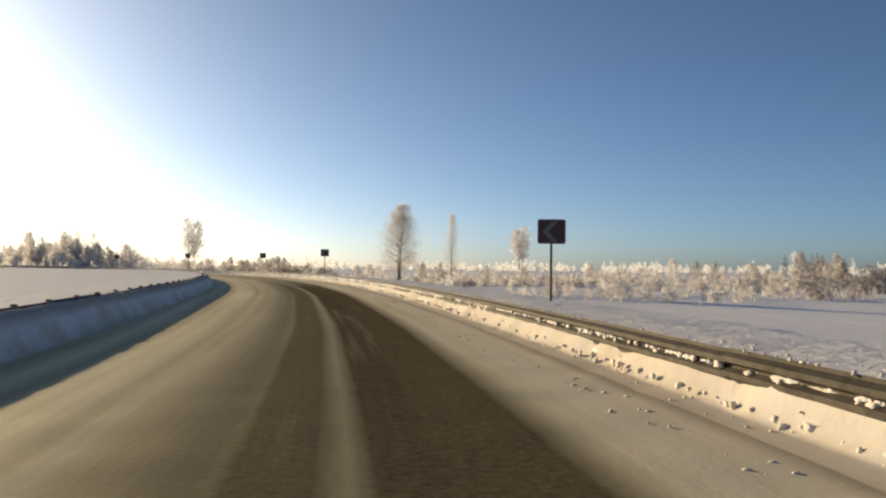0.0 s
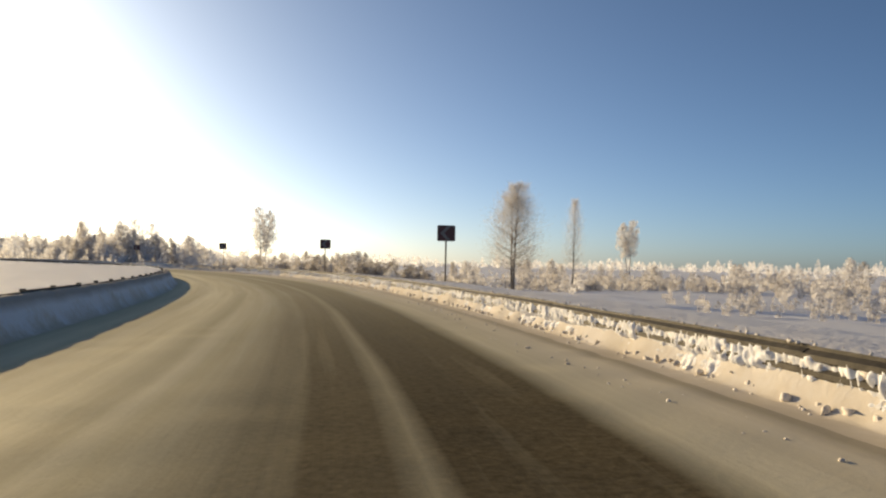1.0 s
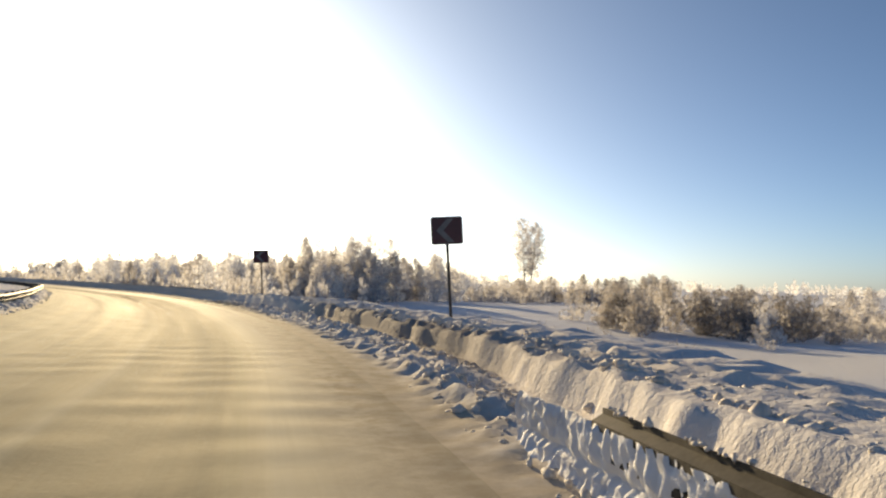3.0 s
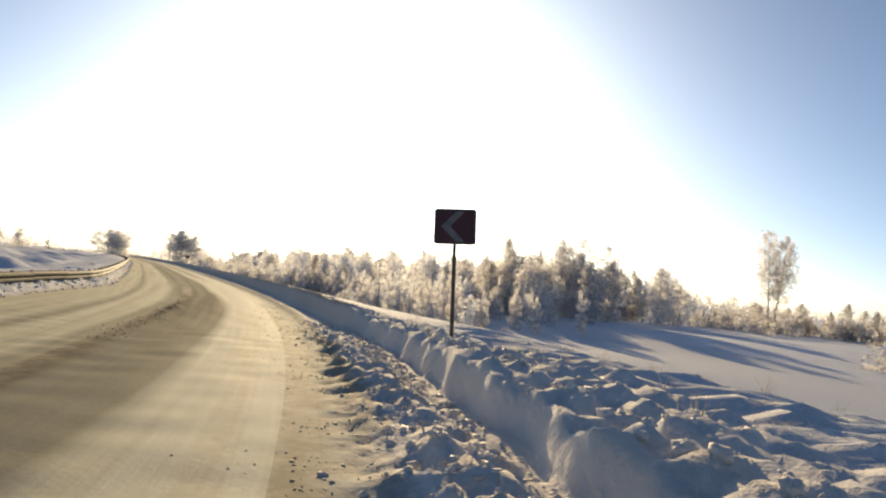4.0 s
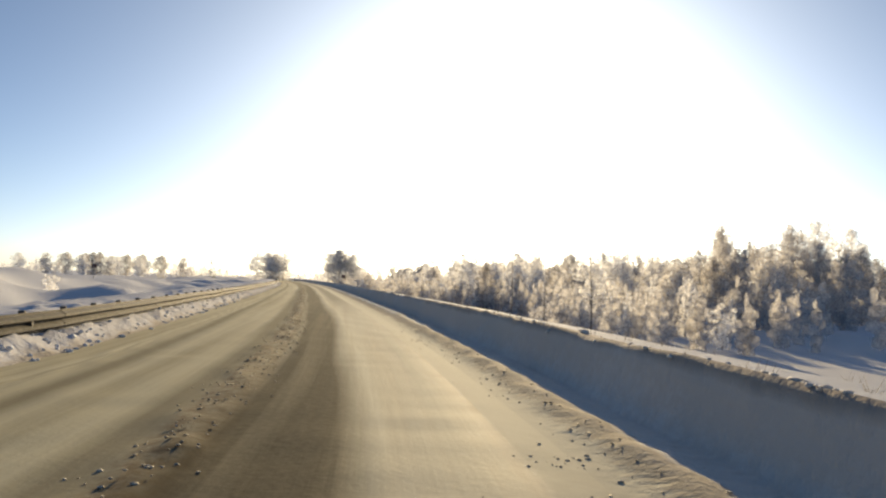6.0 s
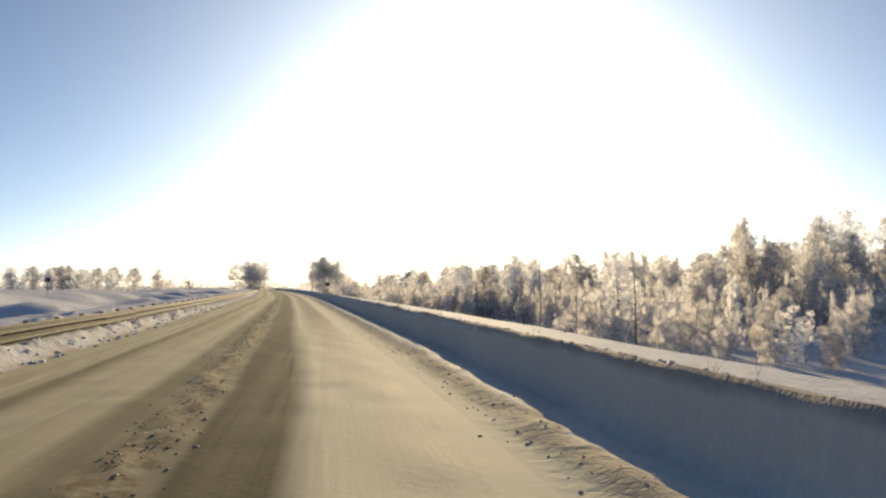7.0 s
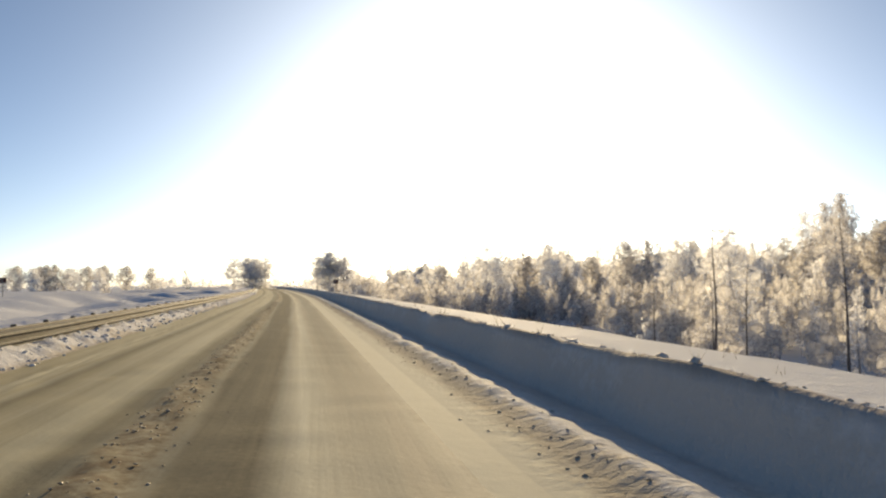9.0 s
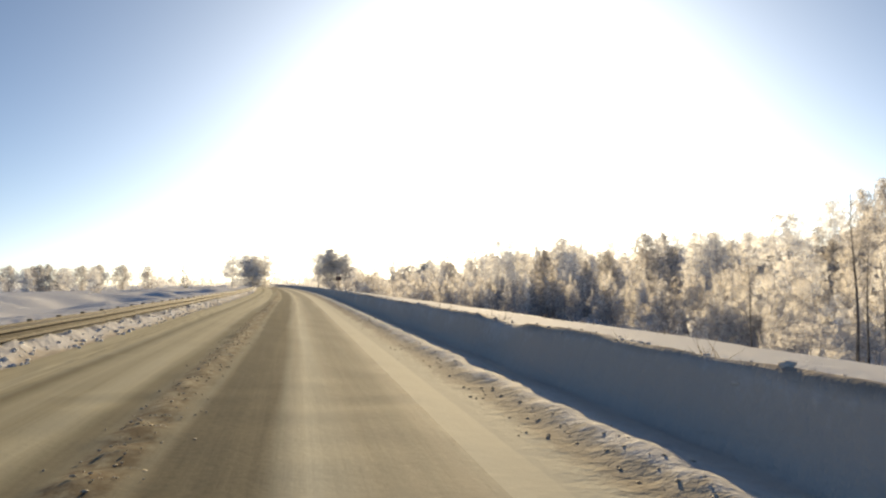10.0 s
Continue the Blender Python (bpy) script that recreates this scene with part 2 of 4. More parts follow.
def verge_material(name, sign):
    """Snow, splashed brown towards the carriageway. UV as on the road."""
    m, nt, b = material(name, 0.85)
    b.inputs["Specular IOR Level"].default_value = 0.05
    uv = nt.nodes.new("ShaderNodeUVMap").outputs[0]
    sep = nt.nodes.new("ShaderNodeSeparateXYZ")
    nt.links.new(uv, sep.inputs[0])
    p = place_of(nt)
    big, fine = noise_at(nt, p, 0.7, 5, 0.6), noise_at(nt, p, 9.0, 6, 0.65)
    away = math_node(nt, "MULTIPLY", sep.outputs[0], 1.0) if sign > 0 else math_node(nt, "SUBTRACT", -7.6, sep.outputs[0])
    ragged = math_node(nt, "ADD", away, math_node(nt, "MULTIPLY", math_node(nt, "SUBTRACT", math_node(nt, "ADD", math_node(nt, "MULTIPLY", big, 0.7), math_node(nt, "MULTIPLY", fine, 0.3)), 0.5), 1.6))
    col = ramp(nt, math_node(nt, "DIVIDE", ragged, 4.2 if sign > 0 else 1.2, True), [(0.0, (0.60, 0.52, 0.40)), (0.08, (0.66, 0.59, 0.49)), (0.24, (0.78, 0.76, 0.74)), (1.0, (0.82, 0.82, 0.83))])
    if sign > 0:
        along = sep.outputs[1]
        calm = math_node(nt, "ADD", away, math_node(nt, "MULTIPLY", math_node(nt, "SUBTRACT", math_node(nt, "ADD", math_node(nt, "MULTIPLY", big, 0.5), math_node(nt, "MULTIPLY", fine, 0.5)), 0.5), 0.9))
        quick = ramp(nt, math_node(nt, "DIVIDE", calm, 3.3, True), [(0.0, (0.75, 0.70, 0.53)), (0.17, (0.72, 0.67, 0.51)), (0.23, (0.47, 0.395, 0.29)), (0.29, (0.55, 0.48, 0.38)), (0.33, (0.80, 0.78, 0.74)), (0.41, (0.76, 0.73, 0.69)), (0.48, (0.67, 0.605, 0.54)), (0.57, (0.65, 0.585, 0.52)), (0.66, (0.82, 0.815, 0.81))])
        col = mix(nt, math_node(nt, "DIVIDE", math_node(nt, "SUBTRACT", along, 146.0), 8.0, True), col, quick)
        # grit thrown from the carriageway where the wall is broken
        grit = math_node(nt, "MULTIPLY", math_node(nt, "DIVIDE", math_node(nt, "SUBTRACT", 0.95, sep.outputs[0]), 0.6, True),
                         math_node(nt, "MULTIPLY", math_node(nt, "DIVIDE", math_node(nt, "SUBTRACT", along, 112.0), 14.0, True), math_node(nt, "DIVIDE", math_node(nt, "SUBTRACT", 176.0, along), 10.0, True)))
        grit = math_node(nt, "MULTIPLY", grit, ramp(nt, noise_at(nt, p, 3.5, 6, 0.7), [(0.34, (0.2,)), (0.58, (0.85,))]))
        col = mix(nt, grit, col, (0.30, 0.23, 0.14))
        # warm tint on the snow thrown up where the wall is broken, greying its blue shade
        torn = math_node(nt, "MULTIPLY", math_node(nt, "DIVIDE", math_node(nt, "SUBTRACT", along, 116.0), 8.0, True), math_node(nt, "DIVIDE", math_node(nt, "SUBTRACT", 172.0, along), 8.0, True))
        torn = math_node(nt, "MULTIPLY", torn, math_node(nt, "MULTIPLY", math_node(nt, "DIVIDE", math_node(nt, "SUBTRACT", ragged, 0.8), 0.4, True), math_node(nt, "DIVIDE", math_node(nt, "SUBTRACT", 6.0, ragged), 2.5, True)))
        col = mix(nt, math_node(nt, "MULTIPLY", torn, 0.8), col, (0.83, 0.76, 0.67))
        # darker grey face of the low berm behind the broken stretch
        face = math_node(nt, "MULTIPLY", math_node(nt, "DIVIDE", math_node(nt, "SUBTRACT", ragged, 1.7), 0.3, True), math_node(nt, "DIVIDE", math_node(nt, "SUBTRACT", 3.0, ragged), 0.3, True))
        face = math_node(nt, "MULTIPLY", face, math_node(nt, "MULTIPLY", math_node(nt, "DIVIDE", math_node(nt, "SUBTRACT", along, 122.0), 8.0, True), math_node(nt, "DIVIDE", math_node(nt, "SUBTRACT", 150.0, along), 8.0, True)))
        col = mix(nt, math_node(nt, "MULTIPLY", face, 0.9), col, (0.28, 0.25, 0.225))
        # a dirty layer along the long wall's crest
        high = nt.nodes.new("ShaderNodeSeparateXYZ")
        nt.links.new(p, high.inputs[0])
        dirt = math_node(nt, "DIVIDE", math_node(nt, "SUBTRACT", math_node(nt, "ADD", high.outputs[2], math_node(nt, "MULTIPLY", big, 0.2)), 0.54), 0.08, True)
        dirt = math_node(nt, "MULTIPLY", dirt, math_node(nt, "MULTIPLY", math_node(nt, "DIVIDE", math_node(nt, "SUBTRACT", along, 156.0), 10.0, True), math_node(nt, "DIVIDE", math_node(nt, "SUBTRACT", 2.3, sep.outputs[0]), 0.25, True)))
        col = mix(nt, math_node(nt, "MULTIPLY", dirt, 0.8), col, (0.40, 0.33, 0.27))
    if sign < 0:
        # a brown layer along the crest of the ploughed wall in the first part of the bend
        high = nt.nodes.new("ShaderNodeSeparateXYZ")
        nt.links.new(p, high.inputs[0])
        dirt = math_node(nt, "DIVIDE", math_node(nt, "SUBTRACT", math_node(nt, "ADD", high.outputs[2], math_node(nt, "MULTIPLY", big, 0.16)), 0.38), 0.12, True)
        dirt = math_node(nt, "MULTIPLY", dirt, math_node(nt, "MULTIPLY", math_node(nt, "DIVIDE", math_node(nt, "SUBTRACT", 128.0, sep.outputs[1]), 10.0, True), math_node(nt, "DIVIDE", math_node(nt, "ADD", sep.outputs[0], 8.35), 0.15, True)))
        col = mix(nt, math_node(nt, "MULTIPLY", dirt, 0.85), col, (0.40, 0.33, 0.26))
    nt.links.new(col, b.inputs["Base Color"])
    h = math_node(nt, "ADD", noise_at(nt, p, 2.6, 5, 0.6), math_node(nt, "ADD", math_node(nt, "MULTIPLY", noise_at(nt, p, 6.5, 4, 0.7), 0.6), math_node(nt, "MULTIPLY", fine, 0.35)))
    if sign > 0:
        h = math_node(nt, "MULTIPLY", h, math_node(nt, "ADD", 0.1, math_node(nt, "MULTIPLY", math_node(nt, "DIVIDE", math_node(nt, "SUBTRACT", sep.outputs[0], 0.35), 0.7, True), 0.9)))
    bump(nt, b, h, 0.55, 0.09)
    return m


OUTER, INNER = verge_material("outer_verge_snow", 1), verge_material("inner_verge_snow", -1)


def plain_material(name, dark, light, scale, rough=0.7, metal=0.0, bumpy=0.3, dist=0.01):
    m, nt, b = material(name, rough, metal)
    p = nt.nodes.new("ShaderNodeTexCoord").outputs["Object"]
    f = noise_at(nt, p, scale, 6, 0.65)
    nt.links.new(ramp(nt, f, [(0.32, dark), (0.68, light)]), b.inputs["Base Color"])
    bump(nt, b, f, bumpy, dist)
    return m


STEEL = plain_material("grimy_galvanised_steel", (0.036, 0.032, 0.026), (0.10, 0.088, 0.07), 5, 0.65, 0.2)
POST = plain_material("rusty_post_steel", (0.06, 0.05, 0.04), (0.14, 0.12, 0.10), 7, 0.65, 0.3)
SIGN_RED = plain_material("red_sign_film", (0.06, 0.017, 0.013), (0.10, 0.026, 0.02), 3, 0.4)
SIGN_GREY = plain_material("grimy_white_film", (0.12, 0.115, 0.11), (0.20, 0.19, 0.185), 5, 0.5)
SIGN_WHITE = plain_material("white_sign_film", (0.10, 0.10, 0.10), (0.24, 0.235, 0.23), 4, 0.45)
SIGN_BACK = plain_material("grey_sign_metal", (0.25, 0.25, 0.25), (0.34, 0.34, 0.34), 4, 0.5, 0.5)
BARK = plain_material("frosted_bark", (0.26, 0.24, 0.23), (0.58, 0.56, 0.55), 3, 0.9)
BIRCH = plain_material("birch_bark", (0.045, 0.04, 0.037), (0.22, 0.20, 0.19), 2.2, 0.9)


def twig_material(name, dark, light, thin=0.5, through=0.6):
    """Frosted twigs. thin: the share of gaps between the twigs of a tuft; through: the light that passes the ice."""
    m, nt, b = material(name, 0.9)
    b.inputs["Specular IOR Level"].default_value = 0.1
    isl = nt.nodes.new("ShaderNodeNewGeometry").outputs["Random Per Island"]
    rnd = nt.nodes.new("ShaderNodeObjectInfo").outputs["Random"]
    p = place_of(nt)
    fine = noise_at(nt, p, 4.5, 5, 0.7)
    f = math_node(nt, "ADD", math_node(nt, "MULTIPLY", isl, 0.25), math_node(nt, "ADD", math_node(nt, "MULTIPLY", rnd, 0.45), math_node(nt, "MULTIPLY", fine, 0.3)))
    col = ramp(nt, f, [(0.1, dark), (0.75, light), (1.0, tuple(min(1, c * 1.1) for c in light))])
    nt.links.new(col, b.inputs["Base Color"])
    bump(nt, b, fine, 0.2, 0.1)
    tr = nt.nodes.new("ShaderNodeBsdfTranslucent")
    nt.links.new(col, tr.inputs[0])
    ms = nt.nodes.new("ShaderNodeMixShader")
    ms.inputs[0].default_value = through
    nt.links.new(b.outputs[0], ms.inputs[1])
    nt.links.new(tr.outputs[0], ms.inputs[2])
    gaps = nt.nodes.new("ShaderNodeMixShader")
    open_air = nt.nodes.new("ShaderNodeBsdfTransparent")
    nt.links.new(ramp(nt, noise_at(nt, p, 5.0, 5, 0.75), [(thin - 0.24, (1.0,)), (thin + 0.22, (0.08,))]), gaps.inputs[0])
    nt.links.new(ms.outputs[0], gaps.inputs[1])
    nt.links.new(open_air.outputs[0], gaps.inputs[2])
    nt.links.new(gaps.outputs[0], nt.nodes["Material Output"].inputs[0])
    return m


FROST = twig_material("hoarfrost_twigs", (0.88, 0.875, 0.87), (0.95, 0.945, 0.94), 0.51, 0.85)
DULL = twig_material("frosted_brown_twigs", (0.62, 0.60, 0.585), (0.82, 0.805, 0.795), 0.50, 0.82)
NEEDLE = twig_material("frosted_needles", (0.07, 0.08, 0.07), (0.30, 0.32, 0.30), 0.42)
SCRUB = twig_material("frosted_scrub", (0.44, 0.415, 0.395), (0.70, 0.68, 0.665), 0.49, 0.8)
THORN = twig_material("bare_brown_twigs", (0.24, 0.22, 0.205), (0.48, 0.455, 0.435), 0.48, 0.7)
STALK = twig_material("dry_grass", (0.12, 0.10, 0.08), (0.30, 0.27, 0.23), 0.1)

# ---- the road's line: its heading (degrees left of +y) along the outer edge ----
KNOT_S = np.array([-60, 0, 40, 80, 120, 160, 172, 186, 200, 260, 300, 400, 700.0])
KNOT_H = np.radians([3, 7.15, 11.82, 21.05, 36.48, 50.3, 54.6, 57.6, 58.5, 58.8, 60, 61.5, 62])
LINE_S = np.arange(-60, 700, 0.5)
LINE_H = np.convolve(np.pad(np.interp(LINE_S, KNOT_S, KNOT_H), 20, "edge"), np.ones(41) / 41, "valid")
LINE_X = np.cumsum(-np.sin(LINE_H)) * 0.5
LINE_Y = np.cumsum(np.cos(LINE_H)) * 0.5
LINE_X += 3.35 - np.interp(0, LINE_S, LINE_X)
LINE_Y -= np.interp(0, LINE_S, LINE_Y)
# the carriageway is widest in the bend and narrows past it: how far its inner edge lies from a width of 7.6
INNER_SHIFT = np.convolve(np.pad(np.interp(LINE_S, [-60, 12, 30, 60, 110, 150, 165, 172, 181, 700], [0, 0, -0.5, -0.7, -0.7, 0, 0.5, 1.0, 2.0, 2.1]), 4, "edge"), np.ones(9) / 9, "valid")


def smooth(a, b, x):
    t = np.clip((x - a) / (b - a), 0, 1)
    return t * t * (3 - 2 * t)


def spot(s, o):
    """World x and y at s metres along the outer edge and o metres to its right."""
    h = np.interp(s, LINE_S, LINE_H)
    o = o + np.interp(s, LINE_S, INNER_SHIFT) * smooth(-4.2, -7.6, o) * smooth(-45, -20, o)
    return np.interp(s, LINE_S, LINE_X) + o * np.cos(h), np.interp(s, LINE_S, LINE_Y) + o * np.sin(h)


def road_place(x, y):
    """The s and o nearest to world places (arrays)."""
    x, y = np.atleast_1d(x).astype(float), np.atleast_1d(y).astype(float)
    i = np.array([np.argmin((LINE_X[::4] - a) ** 2 + (LINE_Y[::4] - b) ** 2) for a, b in zip(x.ravel(), y.ravel())]) * 4
    h = LINE_H[i]
    dx, dy = x.ravel() - LINE_X[i], y.ravel() - LINE_Y[i]
    return (LINE_S[i] - dx * np.sin(h) + dy * np.cos(h)).reshape(x.shape), (dx * np.cos(h) + dy * np.sin(h)).reshape(x.shape)


class Field:
    """Smooth random heights on the plane, from a few sine waves of random direction for each size."""

    def __init__(self, seed, size, waves=9):
        r = np.random.RandomState(seed)
        a = r.uniform(0, 2 * np.pi, waves)
        k = 2 * np.pi / size * r.uniform(0.6, 1.7, waves)
        self.kx, self.ky, self.ph = k * np.cos(a), k * np.sin(a), r.uniform(0, 6.28, waves)

    def __call__(self, x, y):
        v = 0
        for a, b, c in zip(self.kx, self.ky, self.ph):
            v = v + np.sin(a * x + b * y + c)
        return v / math.sqrt(len(self.kx))


ROLL, HUMP, LUMP, CRUMB, SPECK = Field(1, 60), Field(2, 6), Field(3, 1.3, 14), Field(4, 0.6, 18), Field(6, 0.28, 18)
WALL_S = np.array([-60, 108, 122, 128, 147, 153, 158, 163, 166, 168, 176, 190, 200, 215, 230, 700.0])
WALL_O = np.array([0.25, 0.25, 1.5, 2.2, 2.3, 2.1, 2.05, 1.95, 1.6, 1.5, 1.45, 1.5, 1.7, 1.7, 1.75, 1.7])     # foot of the outer snow wall
LEFT_FOOT = -7.6


def ridge_o(s):
    """Where the slush ridge between the lanes runs."""
    return np.interp(s, [160, 172, 185, 700], [-3.0, -2.65, -2.5, -2.5])


def height(s, o):
    """Height of the ground at road places (arrays)."""
    lump, crumb, hump = LUMP(s, o), CRUMB(s, o), HUMP(s, o)
    walled = smooth(116, 130, s)                      # from the guardrail's end on, a ploughed wall
    rough = walled * (1 - smooth(162, 168, s))        # where it is broken and heaped
    foot = np.interp(s, WALL_S, WALL_O) + 0.06 * LUMP(s * 0.5, 3.0) * rough + 0.03 * LUMP(s * 0.3, 3.0)
    late = smooth(95, 180, s)
    top = 0.48 - 0.02 * smooth(120, 135, s) + 0.16 * smooth(146, 155, s) + 0.10 * smooth(161, 166, s) + 0.02 * hump - 0.08 * rough + 0.02 * lump * (0.5 + rough) + 0.03 * crumb * rough
    ragged = (1 - walled) * (0.045 * LUMP(s * 1.4, 1.0) + 0.025 * CRUMB(s, 2.0))
    wall = top * smooth(foot + 0.14 * (1 - walled) + ragged, foot + 0.5 * (1 - walled) + (0.15 + 0.12 * smooth(150, 160, s)) * walled + ragged, o)
    # behind the crest: a shelf, then the bank down to the field
    far = smooth(3.4 - 1.3 * late + 2.4 * smooth(118, 132, s) * (1 - smooth(162, 180, s)), 16 + 12 * late, o)
    drop = -4.1 + 1.0 * smooth(170, 230, s)
    shelf = -0.10 * smooth(foot + 1.2, 4, o) - 0.35 * walled * smooth(1.2, 3.5, o) * smooth(150, 165, s)
    right = wall + shelf * (o > foot) + far * (drop - top) + 0.25 * ROLL(s, o) * smooth(14, 40, o)
    crest = foot + 0.24 + 0.12 * smooth(150, 160, s)
    calm = 1 - 0.9 * smooth(foot - 0.35, foot - 0.1, o) * (1 - smooth(crest - 0.08, crest + 0.06, o))
    right = right + rough * calm * smooth(0.25, 0.9, o) * (1 - smooth(5, 8, o)) * (0.02 * lump + 0.03 * crumb + 0.015 * SPECK(s, o))
    # torn-up heap between the carriageway and the wall, with a hollow along the wall's foot
    heaped = smooth(118, 124, s) * (1 - smooth(156, 166, s))
    right = right + heaped * np.exp(-((o - foot + 0.85) / 0.42) ** 2) * (0.12 + 0.02 * lump + 0.03 * crumb + 0.02 * SPECK(s, o))
    # windrow of crumbs along the carriageway's edge
    rim = np.exp(-((o - foot + 0.58) / 0.22) ** 2) * 0.08 * smooth(162, 172, s) * (1 + 0.12 * lump + 0.2 * crumb)
    skirt = np.exp(-((o - foot) / 0.45) ** 2) * 0.006 * (1 + lump) * (1 - walled)
    # inner side
    lo = LEFT_FOOT - o
    inner = 0.26 * smooth(0, 0.7, lo) + (0.24 - 0.1 * smooth(120, 150, s)) * smooth(0.9, 2.2, lo) + (0.04 * lump + 0.03 * crumb) * smooth(0.1, 0.4, lo) * (1 - smooth(2, 6, lo))
    # first part of the bend: a ploughed wall as high as the rail
    buried = 1 - smooth(110, 132, s)
    inner = inner * (1 - buried) + buried * (0.60 * smooth(0.04 + 0.03 * lump, 0.5 + 0.03 * lump, lo) - 0.04 * smooth(1.0, 3.0, lo) + 0.012 * lump * smooth(0.3, 0.6, lo) + 0.01 * crumb * smooth(0.4, 0.6, lo))
    hill_top = 2.0 * smooth(165, 205, s) * (1 - smooth(225, 305, s)) - 0.2 * smooth(225, 300, s)
    dip = -1.5 * smooth(150, 185, s) * (1 - 0.4 * smooth(300, 380, s))
    inner = inner + dip * smooth(3, 10, lo) * (1 - smooth(18, 27, lo)) + hill_top * smooth(14, 28, lo) - 0.3 * smooth(140, 170, s) * smooth(3, 10, lo)
    inner = inner + 0.6 * HUMP(s * 0.3, o * 0.4) * smooth(8, 14, lo) * (1 - smooth(22, 32, lo)) * smooth(160, 185, s)
    inner = inner + 0.2 * ROLL(s, o) * smooth(8, 30, lo)
    # carriageway: ruts and the slush ridge between the lanes
    mid = np.exp(-((o - ridge_o(s) + 0.08 * LUMP(s * 0.3, 0)) / 0.24) ** 2) * 0.05 * smooth(158, 170, s) * (1 + 0.5 * crumb)
    rut = -0.015 * (np.exp(-((o + 4.15) / 0.35) ** 2) + np.exp(-((o + 2.45) / 0.45) ** 2))
    flat = 0.006 * lump + mid + rut
    z = np.where(o > -0.4, right, np.where(lo > -0.05, inner, 0)) + rim + skirt
    return z + flat * smooth(0.3, -0.3, o) * smooth(0.1, -0.3, lo)


def ground_at(x, y):
    """Height of the ground, road corridor or field, under a world place."""
    s, o = road_place(x, y)
    return float(land(s, o)[0])


def land(s, o):
    return height(s, np.clip(o, -60, 60))


def link_mesh(name, verts, faces, mat, parent=None, shade=False):
    me = bpy.data.meshes.new(name)
    me.from_pydata(verts, [], faces)
    if mat:
        me.materials.append(mat)
    if shade:
        me.polygons.foreach_set("use_smooth", np.ones(len(me.polygons), dtype=bool))
    ob = new(name, me)
    ob.parent = parent
    return ob


def grid_faces(rows, cols):
    a = np.arange(rows * cols).reshape(rows, cols)
    return np.stack([a[:-1, :-1], a[:-1, 1:], a[1:, 1:], a[1:, :-1]], -1).reshape(-1, 4)


def strip(name, ss, oo, mat, label, category):
    """A piece of the corridor's ground on a grid of road places."""
    S, O = np.meshgrid(ss, oo, indexing="ij")
    X, Y = spot(S, O)
    Z = height(S, O)
    ob = link_mesh(name, np.stack([X, Y, Z], -1).reshape(-1, 3).tolist(), grid_faces(*S.shape).tolist(), mat, shade=True)
    uv = ob.data.uv_layers.new(name="UVMap")
    idx = np.empty(len(ob.data.loops), dtype=np.int32)
    ob.data.loops.foreach_get("vertex_index", idx)
    uv.data.foreach_set("uv", np.stack([O.ravel()[idx], S.ravel()[idx]], -1).ravel())
    return tagged(ob, label, category, kind="structure")


def steps(*runs):
    return np.unique(np.concatenate([np.arange(a, b, d) for a, b, d in runs]).round(3))


ALONG = steps((-60, -10, 1.0), (-10, 118, 0.35), (118, 168, 0.12), (168, 262, 0.3), (262, 420, 1.0), (420, 701, 4.0))
strip("road", ALONG, steps((-7.6, 0.01, 0.1)), ROAD,
      "two-lane road under packed brown-tinged snow with worn wheel tracks", "road")
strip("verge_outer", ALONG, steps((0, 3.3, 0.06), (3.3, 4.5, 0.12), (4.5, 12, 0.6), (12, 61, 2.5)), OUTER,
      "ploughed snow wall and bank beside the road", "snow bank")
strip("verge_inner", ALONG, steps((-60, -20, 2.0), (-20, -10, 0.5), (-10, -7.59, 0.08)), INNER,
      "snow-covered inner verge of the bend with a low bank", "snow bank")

# the fields all round, one sheet, sunk a little beneath the corridor
ring = np.concatenate([np.arange(0, 420, 10), np.geomspace(420, 4500, 26)])
turn = np.radians(np.arange(0, 361, 3.0))
RR, TT = np.meshgrid(ring, turn, indexing="ij")
GX, GY = -80 + RR * np.sin(TT), 160 + RR * np.cos(TT)
GS, GO = road_place(GX, GY)
inside = smooth(57, 44, GO) * smooth(-57, -44, GO) * smooth(-70, -55, GS) * smooth(715, 690, GS)
GZ = land(GS, GO) - 0.08 - 3.0 * inside + 1.2 * smooth(150, 600, GO) * (1 - inside)
link_mesh("ground", np.stack([GX, GY, GZ], -1).reshape(-1, 3).tolist(), grid_faces(*GX.shape).tolist(), FIELD, shade=True)
tagged(bpy.data.objects["ground"], "flat snow-covered fields reaching to the horizon", "ground", kind="structure")

# ---- small builders ----


def empty(name, m, label, category, group="", kind=""):
    e = new(name)
    e.matrix_world = m
    return tagged(e, label, category, group, kind)


def part(name, me, mat, parent, label="", m=None):
    if isinstance(me, bmesh.types.BMesh):
        bm, me = me, bpy.data.meshes.new(name)
        bm.to_mesh(me)
        bm.free()
    if mat and not me.materials:
        me.materials.append(mat)
    ob = new(name, me)
    ob.parent = parent
    if m is not None:
        ob.matrix_basis = m
    return tagged(ob, label)


def box(sx, sy, sz, z0=0.0, bevel=0.0):
    bm = bmesh.new()
    bmesh.ops.create_cube(bm, size=1)
    bmesh.ops.scale(bm, vec=(sx, sy, sz), verts=bm.verts)
    bmesh.ops.translate(bm, vec=(0, 0, z0 + sz / 2), verts=bm.verts)
    if bevel:
        bmesh.ops.bevel(bm, geom=bm.edges[:], offset=bevel, segments=2, affect="EDGES")
    return bm


def mesh_of(bm, name, mat):
    me = bpy.data.meshes.new(name)
    bm.to_mesh(me)
    bm.free()
    me.materials.append(mat)
    return me


